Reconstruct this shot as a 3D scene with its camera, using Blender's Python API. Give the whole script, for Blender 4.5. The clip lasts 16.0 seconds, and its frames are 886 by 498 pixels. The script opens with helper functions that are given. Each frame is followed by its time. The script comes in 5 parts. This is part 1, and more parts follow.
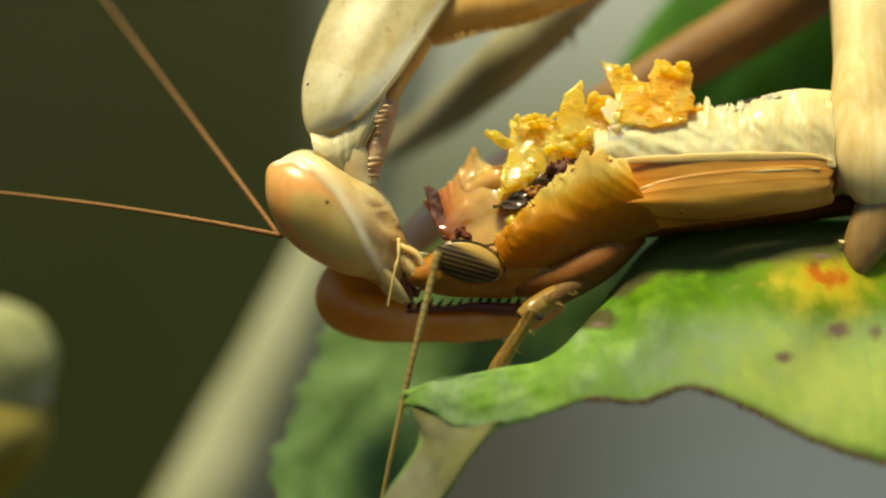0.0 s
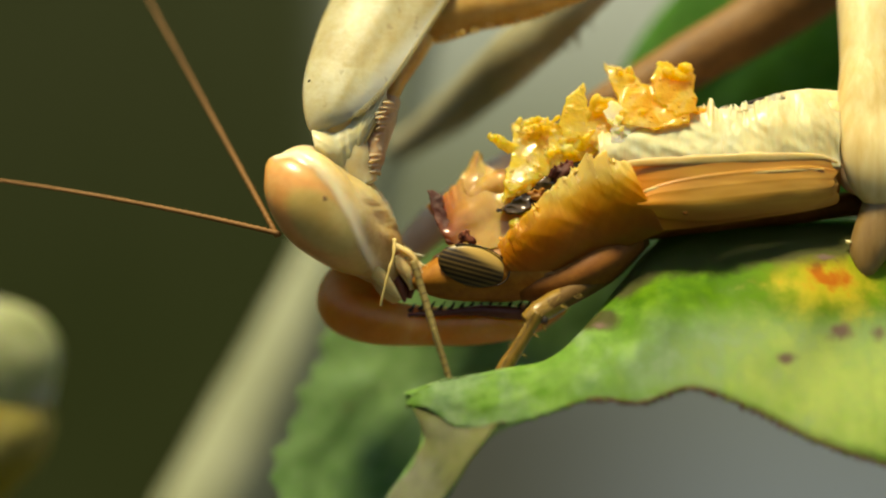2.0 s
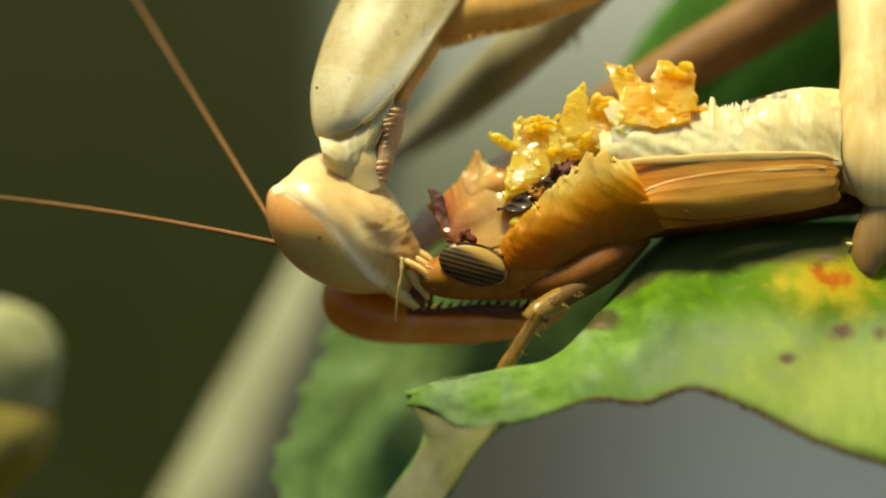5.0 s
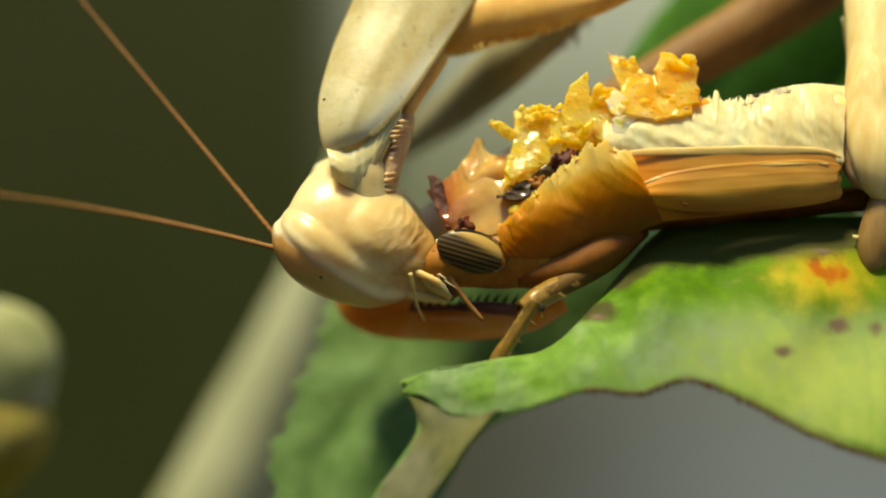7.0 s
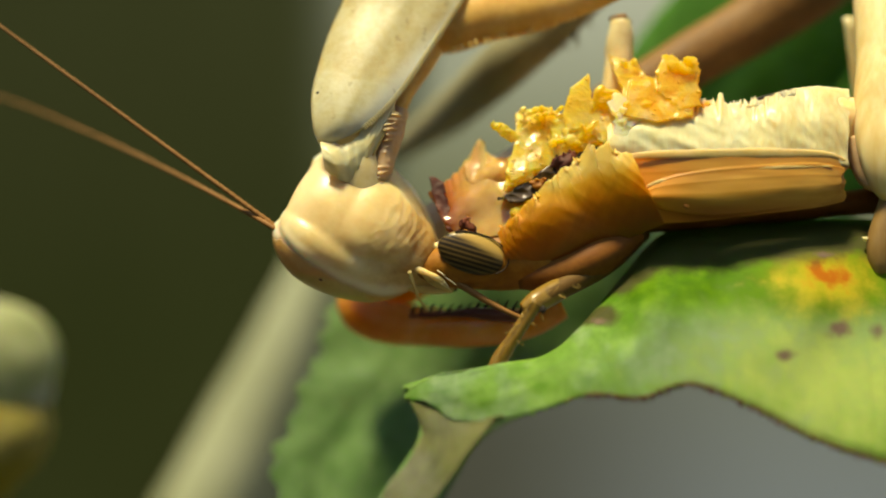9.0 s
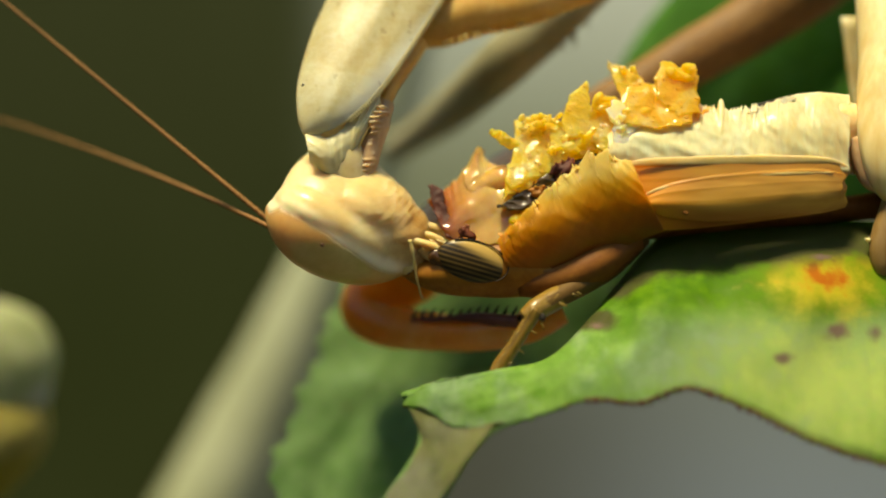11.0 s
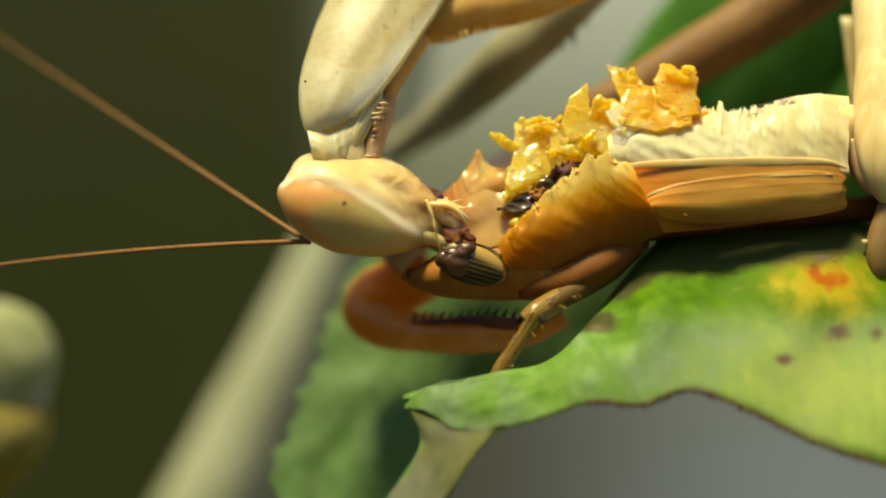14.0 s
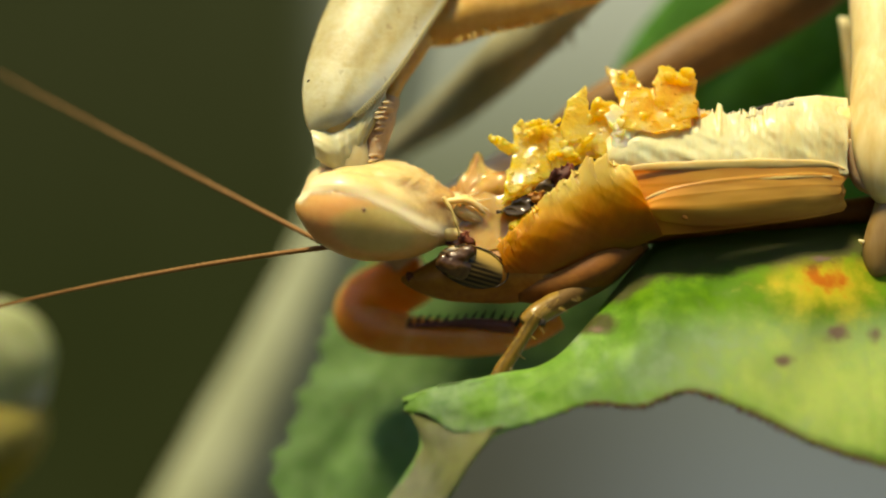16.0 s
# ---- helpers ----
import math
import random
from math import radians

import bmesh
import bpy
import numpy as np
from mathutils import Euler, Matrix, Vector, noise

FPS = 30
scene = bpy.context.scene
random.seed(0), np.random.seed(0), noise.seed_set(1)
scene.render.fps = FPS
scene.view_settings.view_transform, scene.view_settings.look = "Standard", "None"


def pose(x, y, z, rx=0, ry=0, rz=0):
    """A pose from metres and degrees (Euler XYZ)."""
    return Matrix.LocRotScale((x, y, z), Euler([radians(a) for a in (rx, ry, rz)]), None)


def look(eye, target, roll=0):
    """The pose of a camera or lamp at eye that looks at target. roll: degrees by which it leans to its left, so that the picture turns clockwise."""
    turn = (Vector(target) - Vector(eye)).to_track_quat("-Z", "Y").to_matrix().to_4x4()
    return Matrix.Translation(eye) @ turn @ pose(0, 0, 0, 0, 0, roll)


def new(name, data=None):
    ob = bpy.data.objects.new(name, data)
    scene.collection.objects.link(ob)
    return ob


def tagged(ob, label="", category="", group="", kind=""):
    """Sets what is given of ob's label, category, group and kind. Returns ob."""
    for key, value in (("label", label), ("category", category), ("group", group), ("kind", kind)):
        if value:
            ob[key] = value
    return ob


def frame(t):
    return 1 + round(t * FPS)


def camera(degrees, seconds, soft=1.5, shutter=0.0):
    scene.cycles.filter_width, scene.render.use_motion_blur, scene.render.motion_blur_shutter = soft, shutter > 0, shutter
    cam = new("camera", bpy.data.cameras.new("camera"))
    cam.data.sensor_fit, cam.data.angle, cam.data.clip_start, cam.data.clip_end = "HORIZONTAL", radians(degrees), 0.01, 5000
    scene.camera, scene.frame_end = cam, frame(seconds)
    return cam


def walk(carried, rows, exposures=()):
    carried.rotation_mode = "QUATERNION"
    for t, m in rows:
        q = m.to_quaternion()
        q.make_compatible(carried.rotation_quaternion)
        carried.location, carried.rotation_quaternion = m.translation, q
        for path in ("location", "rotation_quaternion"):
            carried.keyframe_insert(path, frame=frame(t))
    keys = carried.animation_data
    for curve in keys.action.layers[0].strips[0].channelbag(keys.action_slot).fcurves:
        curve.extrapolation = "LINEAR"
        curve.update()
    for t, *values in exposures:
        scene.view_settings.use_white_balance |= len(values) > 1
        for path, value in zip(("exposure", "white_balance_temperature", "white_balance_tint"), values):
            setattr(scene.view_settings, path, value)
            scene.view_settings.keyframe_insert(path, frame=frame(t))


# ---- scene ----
# Plan: a front sheet in steps of 0.03 mm, x to the right, y down, 1568 by 882 steps wide, in the plane of the
# insects' near sides; d is the depth behind that plane in the same steps. The camera stands 65 mm in front of it.
G = 3.0e-5
EYE_D = 0.06462
BASE = 0.60          # height of the sheet's middle above the ground
FOCUS = 0.0648

cam = camera(40.0, 16.0, soft=2.0)
cam.data.dof.use_dof = True
cam.data.dof.focus_distance = FOCUS
cam.data.dof.aperture_fstop = 9.0
STILL = look((0, -EYE_D, BASE), (0, 1, BASE))
T = (0, 0.5, 1, 1.5, 2, 2.5, 3, 3.5, 4, 6.5, 7, 7.5, 8, 8.5, 9, 11.5, 12, 12.5, 13, 13.5, 14, 14.5, 15, 15.5, 16)
# slight sway of the camera to its left, in plan steps
SWAY = (0, -2, 5, 10.5, 7, 4, 4.5, 10, 7, 7.5, 4.5, 7, 10, 10, 5, 1, 1.5, 4, 7, 4, 1, 1.5, 4.5, 2, -3)
walk(cam, [(t, STILL @ pose(0, 0, 0, 0, math.degrees(math.atan(w * G / EYE_D)), 0)) for t, w in zip(T, SWAY)])

# ---- light ----
world = bpy.data.worlds.new("world")
scene.world = world
world.use_nodes = True
SUN_EL, SUN_AZ = 71.0, 217.0     # azimuth from north (+y), clockwise: high, a little from the left
wn = world.node_tree.nodes
sky = wn.new("ShaderNodeTexSky")
sky.sky_type, sky.sun_disc = "NISHITA", False
sky.sun_elevation, sky.sun_rotation = radians(SUN_EL), radians(SUN_AZ)
wn["Background"].inputs["Strength"].default_value = 0.105
world.node_tree.links.new(sky.outputs[0], wn["Background"].inputs["Color"])
sun = new("sun", bpy.data.lights.new("sun", "SUN"))
sun.data.energy, sun.data.angle, sun.data.color = 6.0, radians(11.0), (1.0, 0.90, 0.62)
sd = Vector((math.sin(radians(SUN_AZ)) * math.cos(radians(SUN_EL)), math.cos(radians(SUN_AZ)) * math.cos(radians(SUN_EL)),
             math.sin(radians(SUN_EL))))
sun.matrix_world = look(sd * 3 + Vector((0, 0, BASE)), (0, 0, BASE))
scene.view_settings.exposure = 0.19
scene.view_settings.use_white_balance = True
scene.view_settings.white_balance_temperature = 7450
scene.view_settings.white_balance_tint = 7


# ---- materials ----
def nodes_of(name):
    m = bpy.data.materials.new(name)
    m.use_nodes = True
    nt = m.node_tree
    return m, nt, nt.nodes["Principled BSDF"]


def coords(nt, scale, stretch=(1, 1, 1)):
    tc = nt.nodes.new("ShaderNodeTexCoord")
    mp = nt.nodes.new("ShaderNodeMapping")
    mp.inputs["Scale"].default_value = [scale * s for s in stretch]
    nt.links.new(tc.outputs["Object"], mp.inputs["Vector"])
    return mp.outputs["Vector"]


def noise_node(nt, vec, scale=1.0, detail=5.0, rough=0.55, distort=0.0):
    n = nt.nodes.new("ShaderNodeTexNoise")
    n.inputs["Scale"].default_value, n.inputs["Detail"].default_value = scale, detail
    n.inputs["Roughness"].default_value, n.inputs["Distortion"].default_value = rough, distort
    nt.links.new(vec, n.inputs["Vector"])
    return n.outputs["Fac"]


def ramp(nt, fac, stops, smooth=False):
    r = nt.nodes.new("ShaderNodeValToRGB")
    if smooth:
        r.color_ramp.interpolation = "EASE"
    el = r.color_ramp.elements
    while len(el) < len(stops):
        el.new(0.5)
    for e, (p, c) in zip(el, stops):
        e.position, e.color = p, (*c, 1)
    nt.links.new(fac, r.inputs["Fac"])
    return r.outputs["Color"]


def mix(nt, fac, a, b, kind="MIX"):
    n = nt.nodes.new("ShaderNodeMix")
    n.data_type, n.blend_type = "RGBA", kind
    for sock, v in ((n.inputs[0], fac), (n.inputs[6], a), (n.inputs[7], b)):
        if hasattr(v, "is_linked"):
            nt.links.new(v, sock)
        else:
            sock.default_value = v if not isinstance(v, tuple) else (*v, 1)
    return n.outputs[2]


def remap(nt, val, a, b):
    n = nt.nodes.new("ShaderNodeMapRange")
    n.interpolation_type = "SMOOTHSTEP"
    n.inputs["From Min"].default_value, n.inputs["From Max"].default_value = a, b
    nt.links.new(val, n.inputs["Value"])
    return n.outputs[0]


def bump(nt, bsdf, height, strength, dist):
    b = nt.nodes.new("ShaderNodeBump")
    b.inputs["Strength"].default_value, b.inputs["Distance"].default_value = strength, dist
    nt.links.new(height, b.inputs["Height"])
    nt.links.new(b.outputs["Normal"], bsdf.inputs["Normal"])


def axis_of(nt, which):
    tc = nt.nodes.new("ShaderNodeTexCoord")
    sp = nt.nodes.new("ShaderNodeSeparateXYZ")
    nt.links.new(tc.outputs["Object"], sp.inputs[0])
    return sp.outputs[which]


def cuticle(name, dark, mid, light, rough=0.38, big=220, fine=2600, relief=0.25, sss=0.25, stretch=(1, 1, 1), coat=0.15, freckle=0.0, edge=False):
    """Insect shell: blotches at two scales, fine grain, a little light under the surface."""
    m, nt, bs = nodes_of(name)
    a = noise_node(nt, coords(nt, big, stretch), 1, 4)
    f = noise_node(nt, coords(nt, fine, stretch), 1, 3)
    col = ramp(nt, a, ((0.28, dark), (0.5, mid), (0.72, light)))
    mid_n = noise_node(nt, coords(nt, big * 3.7, stretch), 1, 6, 0.65, 0.4)
    col = mix(nt, 0.3, col, ramp(nt, mid_n, ((0.33, dark), (0.66, light))))
    col = mix(nt, 0.22, col, ramp(nt, f, ((0.3, dark), (0.65, light))))
    if edge:     # thin clear margin along the free side
        tc = nt.nodes.new("ShaderNodeTexCoord")
        dot = nt.nodes.new("ShaderNodeVectorMath")
        dot.operation = "DOT_PRODUCT"
        dot.inputs[1].default_value = (0.777, 0, -0.63)
        nt.links.new(tc.outputs["Object"], dot.inputs[0])
        col = mix(nt, remap(nt, dot.outputs["Value"], 34 * G, 70 * G), col, mix(nt, 0.3, (0.70, 0.67, 0.52), col))
    if freckle:
        fr = noise_node(nt, coords(nt, 1500), 1, 2, 0.4)
        col = mix(nt, remap(nt, fr, 0.66, 0.74), col, mix(nt, freckle, col, (0.16, 0.07, 0.015)))
    nt.links.new(col, bs.inputs["Base Color"])
    rg = nt.nodes.new("ShaderNodeMapRange")
    rg.inputs["To Min"].default_value, rg.inputs["To Max"].default_value = rough - 0.08, rough + 0.2
    nt.links.new(mid_n, rg.inputs["Value"])
    nt.links.new(rg.outputs[0], bs.inputs["Roughness"])
    bs.inputs["Subsurface Weight"].default_value = sss
    bs.inputs["Subsurface Radius"].default_value = (1.0, 0.8, 0.55)
    bs.inputs["Subsurface Scale"].default_value = 0.0008
    bs.inputs["Specular IOR Level"].default_value = 0.3
    bs.inputs["Coat Weight"].default_value = coat
    bs.inputs["Coat Roughness"].default_value = 0.2
    bump(nt, bs, mix(nt, 0.5, f, mid_n), relief, 0.00010)
    return m


def wet(name, a, b, c, big=500, rough=0.14, sss=0.8, relief=0.6, coat=0.6, red=False, clear=0.0, deep=0.00012, glow=0.0):
    """Raw flesh: wet, glossy, translucent."""
    m, nt, bs = nodes_of(name)
    n1 = noise_node(nt, coords(nt, big), 1, 5, 0.6, 0.6)
    n2 = noise_node(nt, coords(nt, big * (2.6 if red else 5)), 1, 1.5 if red else 5, 0.5)
    col = ramp(nt, n1, ((0.3, a), (0.5, b), (0.7, c)))
    if red:      # blood towards the bitten end
        col = mix(nt, remap(nt, axis_of(nt, 0), -205 * G, -290 * G), col, ramp(nt, n1, ((0.35, (0.26, 0.045, 0.015)), (0.65, (0.50, 0.16, 0.05)))))
    nt.links.new(col, bs.inputs["Base Color"])
    bs.inputs["Roughness"].default_value = rough
    bs.inputs["Subsurface Weight"].default_value = sss
    bs.inputs["Subsurface Radius"].default_value = (1.0, 0.65, 0.12)
    bs.inputs["Subsurface Scale"].default_value = 0.0014
    bs.inputs["Coat Weight"].default_value, bs.inputs["Coat Roughness"].default_value = coat, 0.07
    bs.inputs["Coat IOR"].default_value = 1.65
    bs.inputs["Transmission Weight"].default_value = clear
    bs.inputs["IOR"].default_value = 1.36
    bump(nt, bs, n2, relief, deep)
    if glow:     # thin flesh with the light behind it
        passing = nt.nodes.new("ShaderNodeBsdfTranslucent")
        nt.links.new(col, passing.inputs["Color"])
        both = nt.nodes.new("ShaderNodeMixShader")
        both.inputs[0].default_value = glow
        nt.links.new(bs.outputs[0], both.inputs[1])
        nt.links.new(passing.outputs[0], both.inputs[2])
        nt.links.new(both.outputs[0], nt.nodes["Material Output"].inputs["Surface"])
    return m


RIDGE_LINE = ((-140, -12), (-124, -34), (-80, -47), (-30, -43), (30, -24), (80, 0), (130, 18))


def head_material():
    """Head shell with its compound eyes: peach and olive eye, pale ridge along the eye's upper edge with its highlight
    painted in, tan nape.
    """
    m, nt, bs = nodes_of("head_surface")
    sp = nt.nodes.new("ShaderNodeSeparateXYZ")
    nt.links.new(coords(nt, 1 / G), sp.inputs[0])
    x, d, up = sp.outputs

    def calc(op, a, b=0.0, c=0.0):
        n = nt.nodes.new("ShaderNodeMath")
        n.operation = op
        for sock, v in zip(n.inputs, (a, b, c)):
            if hasattr(v, "is_linked"):
                nt.links.new(v, sock)
            else:
                sock.default_value = v
        return n.outputs[0]
    big = noise_node(nt, coords(nt, 240), 1, 4)
    mid_n = noise_node(nt, coords(nt, 800), 1, 5, 0.6, 0.4)
    fine = noise_node(nt, coords(nt, 2800), 1, 3)
    flat = nt.nodes.new("ShaderNodeMapRange")
    flat.inputs["From Min"].default_value, flat.inputs["From Max"].default_value = -140, 130
    nt.links.new(x, flat.inputs["Value"])
    line = ramp(nt, flat.outputs[0], [((px + 140) / 270, ((py + 60) / 120,) * 3) for px, py in RIDGE_LINE])
    below = calc("SUBTRACT", calc("MULTIPLY_ADD", up, -1.0, calc("MULTIPLY", mid_n, 5.0)), calc("MULTIPLY_ADD", line, 120.0, -57.5))
    side = remap(nt, calc("ABSOLUTE", d), 22, 48)
    back = ramp(nt, big, ((0.3, (0.52, 0.34, 0.11)), (0.5, (0.66, 0.50, 0.21)), (0.7, (0.75, 0.64, 0.35))))
    back = mix(nt, remap(nt, x, 0, 120), back, ramp(nt, mid_n, ((0.35, (0.36, 0.17, 0.035)), (0.65, (0.60, 0.38, 0.12)))))
    back = mix(nt, 0.25, back, ramp(nt, mid_n, ((0.33, (0.46, 0.27, 0.08)), (0.66, (0.74, 0.62, 0.34)))))
    back = mix(nt, calc("MULTIPLY", remap(nt, x, -70, -140), 0.6), back, (0.76, 0.66, 0.42))
    eye = mix(nt, remap(nt, x, 20, 95), (0.73, 0.34, 0.10), (0.66, 0.38, 0.11))
    oval = calc("SQRT", calc("ADD", calc("POWER", calc("ABSOLUTE", calc("MULTIPLY_ADD", x, 1 / 78, calc("MULTIPLY", mid_n, 0.1))), 2.0),
                             calc("POWER", calc("ABSOLUTE", calc("MULTIPLY_ADD", up, 1 / 44, 0.42)), 2.0)))
    eye = mix(nt, calc("MULTIPLY", remap(nt, oval, 1.12, 0.72), 0.8), eye, ramp(nt, big, ((0.35, (0.48, 0.40, 0.11)), (0.65, (0.60, 0.50, 0.17)))))
    eye = mix(nt, 0.18, eye, ramp(nt, fine, ((0.35, (0.40, 0.22, 0.06)), (0.65, (0.64, 0.44, 0.19)))))
    on_eye = calc("MULTIPLY", calc("MULTIPLY", remap(nt, below, 3, 15), side), remap(nt, x, 120, 92))
    col = mix(nt, on_eye, back, eye)
    # pale ridge, its colour raised further to paint the highlight along it
    crest = calc("MULTIPLY", calc("MULTIPLY", remap(nt, below, -18, 0), remap(nt, below, 15, 1)), side)
    col = mix(nt, calc("MULTIPLY", crest, 0.68), col, (0.92, 0.83, 0.56))
    nt.links.new(col, bs.inputs["Base Color"])
    bs.inputs["Roughness"].default_value = 0.33
    bs.inputs["Subsurface Weight"].default_value = 0.7
    bs.inputs["Subsurface Radius"].default_value, bs.inputs["Subsurface Scale"].default_value = (1, 0.7, 0.4), 0.0018
    bs.inputs["Specular IOR Level"].default_value = 0.35
    bs.inputs["Coat Weight"].default_value, bs.inputs["Coat Roughness"].default_value = 0.2, 0.22
    bump(nt, bs, mix(nt, 0.5, fine, mid_n), 0.16, 0.00008)
    return m


def striped_eye_material():
    m, nt, bs = nodes_of("striped_eye_surface")
    w = nt.nodes.new("ShaderNodeTexWave")
    w.wave_type, w.bands_direction = "BANDS", "Z"
    w.inputs["Scale"].default_value, w.inputs["Distortion"].default_value, w.inputs["Detail"].default_value = 1.0, 0.5, 1
    tc = nt.nodes.new("ShaderNodeTexCoord")
    mapped = nt.nodes.new("ShaderNodeMapping")
    mapped.inputs["Rotation"].default_value = (0, radians(-16), 0)
    nt.links.new(tc.outputs["Object"], mapped.inputs["Vector"])
    sc = nt.nodes.new("ShaderNodeMapping")
    sc.inputs["Scale"].default_value = (150, 150, 1250)
    nt.links.new(mapped.outputs[0], sc.inputs["Vector"])
    nt.links.new(sc.outputs[0], w.inputs["Vector"])
    sp = nt.nodes.new("ShaderNodeSeparateXYZ")
    nt.links.new(mapped.outputs[0], sp.inputs[0])
    z = sp.outputs[2]
    stripes = ramp(nt, w.outputs["Fac"], ((0.35, (0.018, 0.012, 0.005)), (0.85, (0.10, 0.065, 0.02))))
    slant = nt.nodes.new("ShaderNodeVectorMath")
    slant.operation = "DOT_PRODUCT"
    slant.inputs[1].default_value = (0.22, 0, 1)
    nt.links.new(mapped.outputs[0], slant.inputs[0])
    z = slant.outputs["Value"]
    top = remap(nt, z, 0.00020, 0.00075)
    col = mix(nt, top, stripes, (0.46, 0.30, 0.075))
    nt.links.new(col, bs.inputs["Base Color"])
    bs.inputs["Roughness"].default_value = 0.34
    bs.inputs["Specular IOR Level"].default_value = 0.3
    return m


def leaf_material(name, base, light, yellow_at=None, marks=(), under=False, mapped=()):
    m, nt, bs = nodes_of(name)
    n1 = noise_node(nt, coords(nt, 150), 1, 4, 0.5)
    n2 = noise_node(nt, coords(nt, 900), 1, 5, 0.6)
    n3 = noise_node(nt, coords(nt, 5000), 1, 2)
    col = ramp(nt, n1, ((0.3, base), (0.5, tuple(0.5 * (a + b) for a, b in zip(base, light))), (0.68, (light[0] * 1.15, light[1] * 1.15, light[2] * 2.4))), True)
    col = mix(nt, 0.5, col, ramp(nt, n2, ((0.33, tuple(0.65 * c for c in base)), (0.68, light))))
    haze = noise_node(nt, coords(nt, 210, (1, 0.6, 1)), 1, 5, 0.6, 0.2)
    if yellow_at:
        col = mix(nt, remap(nt, haze, 0.43, 0.58), col, ramp(nt, n2, ((0.35, (0.13, 0.24, 0.09)), (0.65, (0.26, 0.37, 0.20)))))
        col = mix(nt, remap(nt, haze, 0.44, 0.30), col, (0.10, 0.26, 0.008))
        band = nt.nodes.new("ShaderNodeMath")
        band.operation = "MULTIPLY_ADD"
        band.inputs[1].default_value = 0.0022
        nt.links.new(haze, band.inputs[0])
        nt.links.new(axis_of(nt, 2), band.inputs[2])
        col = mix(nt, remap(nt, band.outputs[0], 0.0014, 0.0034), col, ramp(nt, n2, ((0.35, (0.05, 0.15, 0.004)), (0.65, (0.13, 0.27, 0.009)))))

    def stain(col, centre, inner, outer, tint, wobble, wide=1.0):
        tc = nt.nodes.new("ShaderNodeTexCoord")
        sub = nt.nodes.new("ShaderNodeVectorMath")
        sub.operation = "SUBTRACT"
        sub.inputs[1].default_value = centre
        nt.links.new(tc.outputs["Object"], sub.inputs[0])
        sc = nt.nodes.new("ShaderNodeVectorMath")
        sc.operation = "MULTIPLY"
        sc.inputs[1].default_value = (1 / wide, 0.5, 1)
        nt.links.new(sub.outputs[0], sc.inputs[0])
        d = nt.nodes.new("ShaderNodeVectorMath")
        d.operation = "LENGTH"
        nt.links.new(sc.outputs[0], d.inputs[0])
        wob = nt.nodes.new("ShaderNodeMath")
        wob.operation = "MULTIPLY_ADD"
        wob.inputs[1].default_value = wobble
        nt.links.new(n2, wob.inputs[0])
        nt.links.new(d.outputs["Value"], wob.inputs[2])
        f = remap(nt, wob.outputs[0], outer + wobble * 0.5, inner + wobble * 0.5)
        return mix(nt, f, col, tint)
    if yellow_at:
        side = (yellow_at[0] - 0.0005, yellow_at[1], yellow_at[2] - 0.0058)
        col = stain(col, side, 0.0002, 0.0060, (0.45, 0.57, 0.15), 0.007, 1.8)
        col = stain(col, yellow_at, 0.0002, 0.0030, (0.56, 0.46, 0.03), 0.004, 1.5)
        col = stain(col, yellow_at, 0.0001, 0.0009, (0.50, 0.15, 0.012), 0.0032, 1.9)
    # shade under the prey, painted as dark patches on the blade
    for centre, size, wide in mapped:
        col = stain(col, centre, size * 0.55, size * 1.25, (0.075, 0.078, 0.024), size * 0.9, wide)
    for centre, size, wide in marks:
        col = stain(col, centre, size * 0.1, size * 1.3, (0.19, 0.13, 0.10), size * 2.6, wide)
    nt.links.new(col, bs.inputs["Base Color"])
    bs.inputs["Roughness"].default_value = 0.62 if not under else 0.75
    bs.inputs["Specular IOR Level"].default_value = 0.1
    bs.inputs["Subsurface Weight"].default_value = 0.2
    bs.inputs["Subsurface Radius"].default_value, bs.inputs["Subsurface Scale"].default_value = (0.5, 1, 0.2), 0.0005
    bump(nt, bs, mix(nt, 0.5, n2, n3), 0.35, 0.00015)
    through_light = nt.nodes.new("ShaderNodeBsdfTranslucent")
    nt.links.new(mix(nt, 0.5, col, (light[0] * 1.3, light[1] * 1.5, light[2])), through_light.inputs["Color"])
    both = nt.nodes.new("ShaderNodeMixShader")
    both.inputs[0].default_value = 0.28
    nt.links.new(bs.outputs[0], both.inputs[1])
    nt.links.new(through_light.outputs[0], both.inputs[2])
    nt.links.new(both.outputs[0], nt.nodes["Material Output"].inputs["Surface"])
    return m


def plain(name, a, b, scale=60, rough=0.6, relief=0.2):
    m, nt, bs = nodes_of(name)
    n = noise_node(nt, coords(nt, scale), 1, 5)
    n2 = noise_node(nt, coords(nt, scale * 9), 1, 3)
    nt.links.new(mix(nt, 0.25, ramp(nt, n, ((0.35, a), (0.65, b))), ramp(nt, n2, ((0.35, a), (0.65, b)))), bs.inputs["Base Color"])
    bs.inputs["Roughness"].default_value = rough
    bump(nt, bs, n2, relief, 0.02 / scale)
    return m


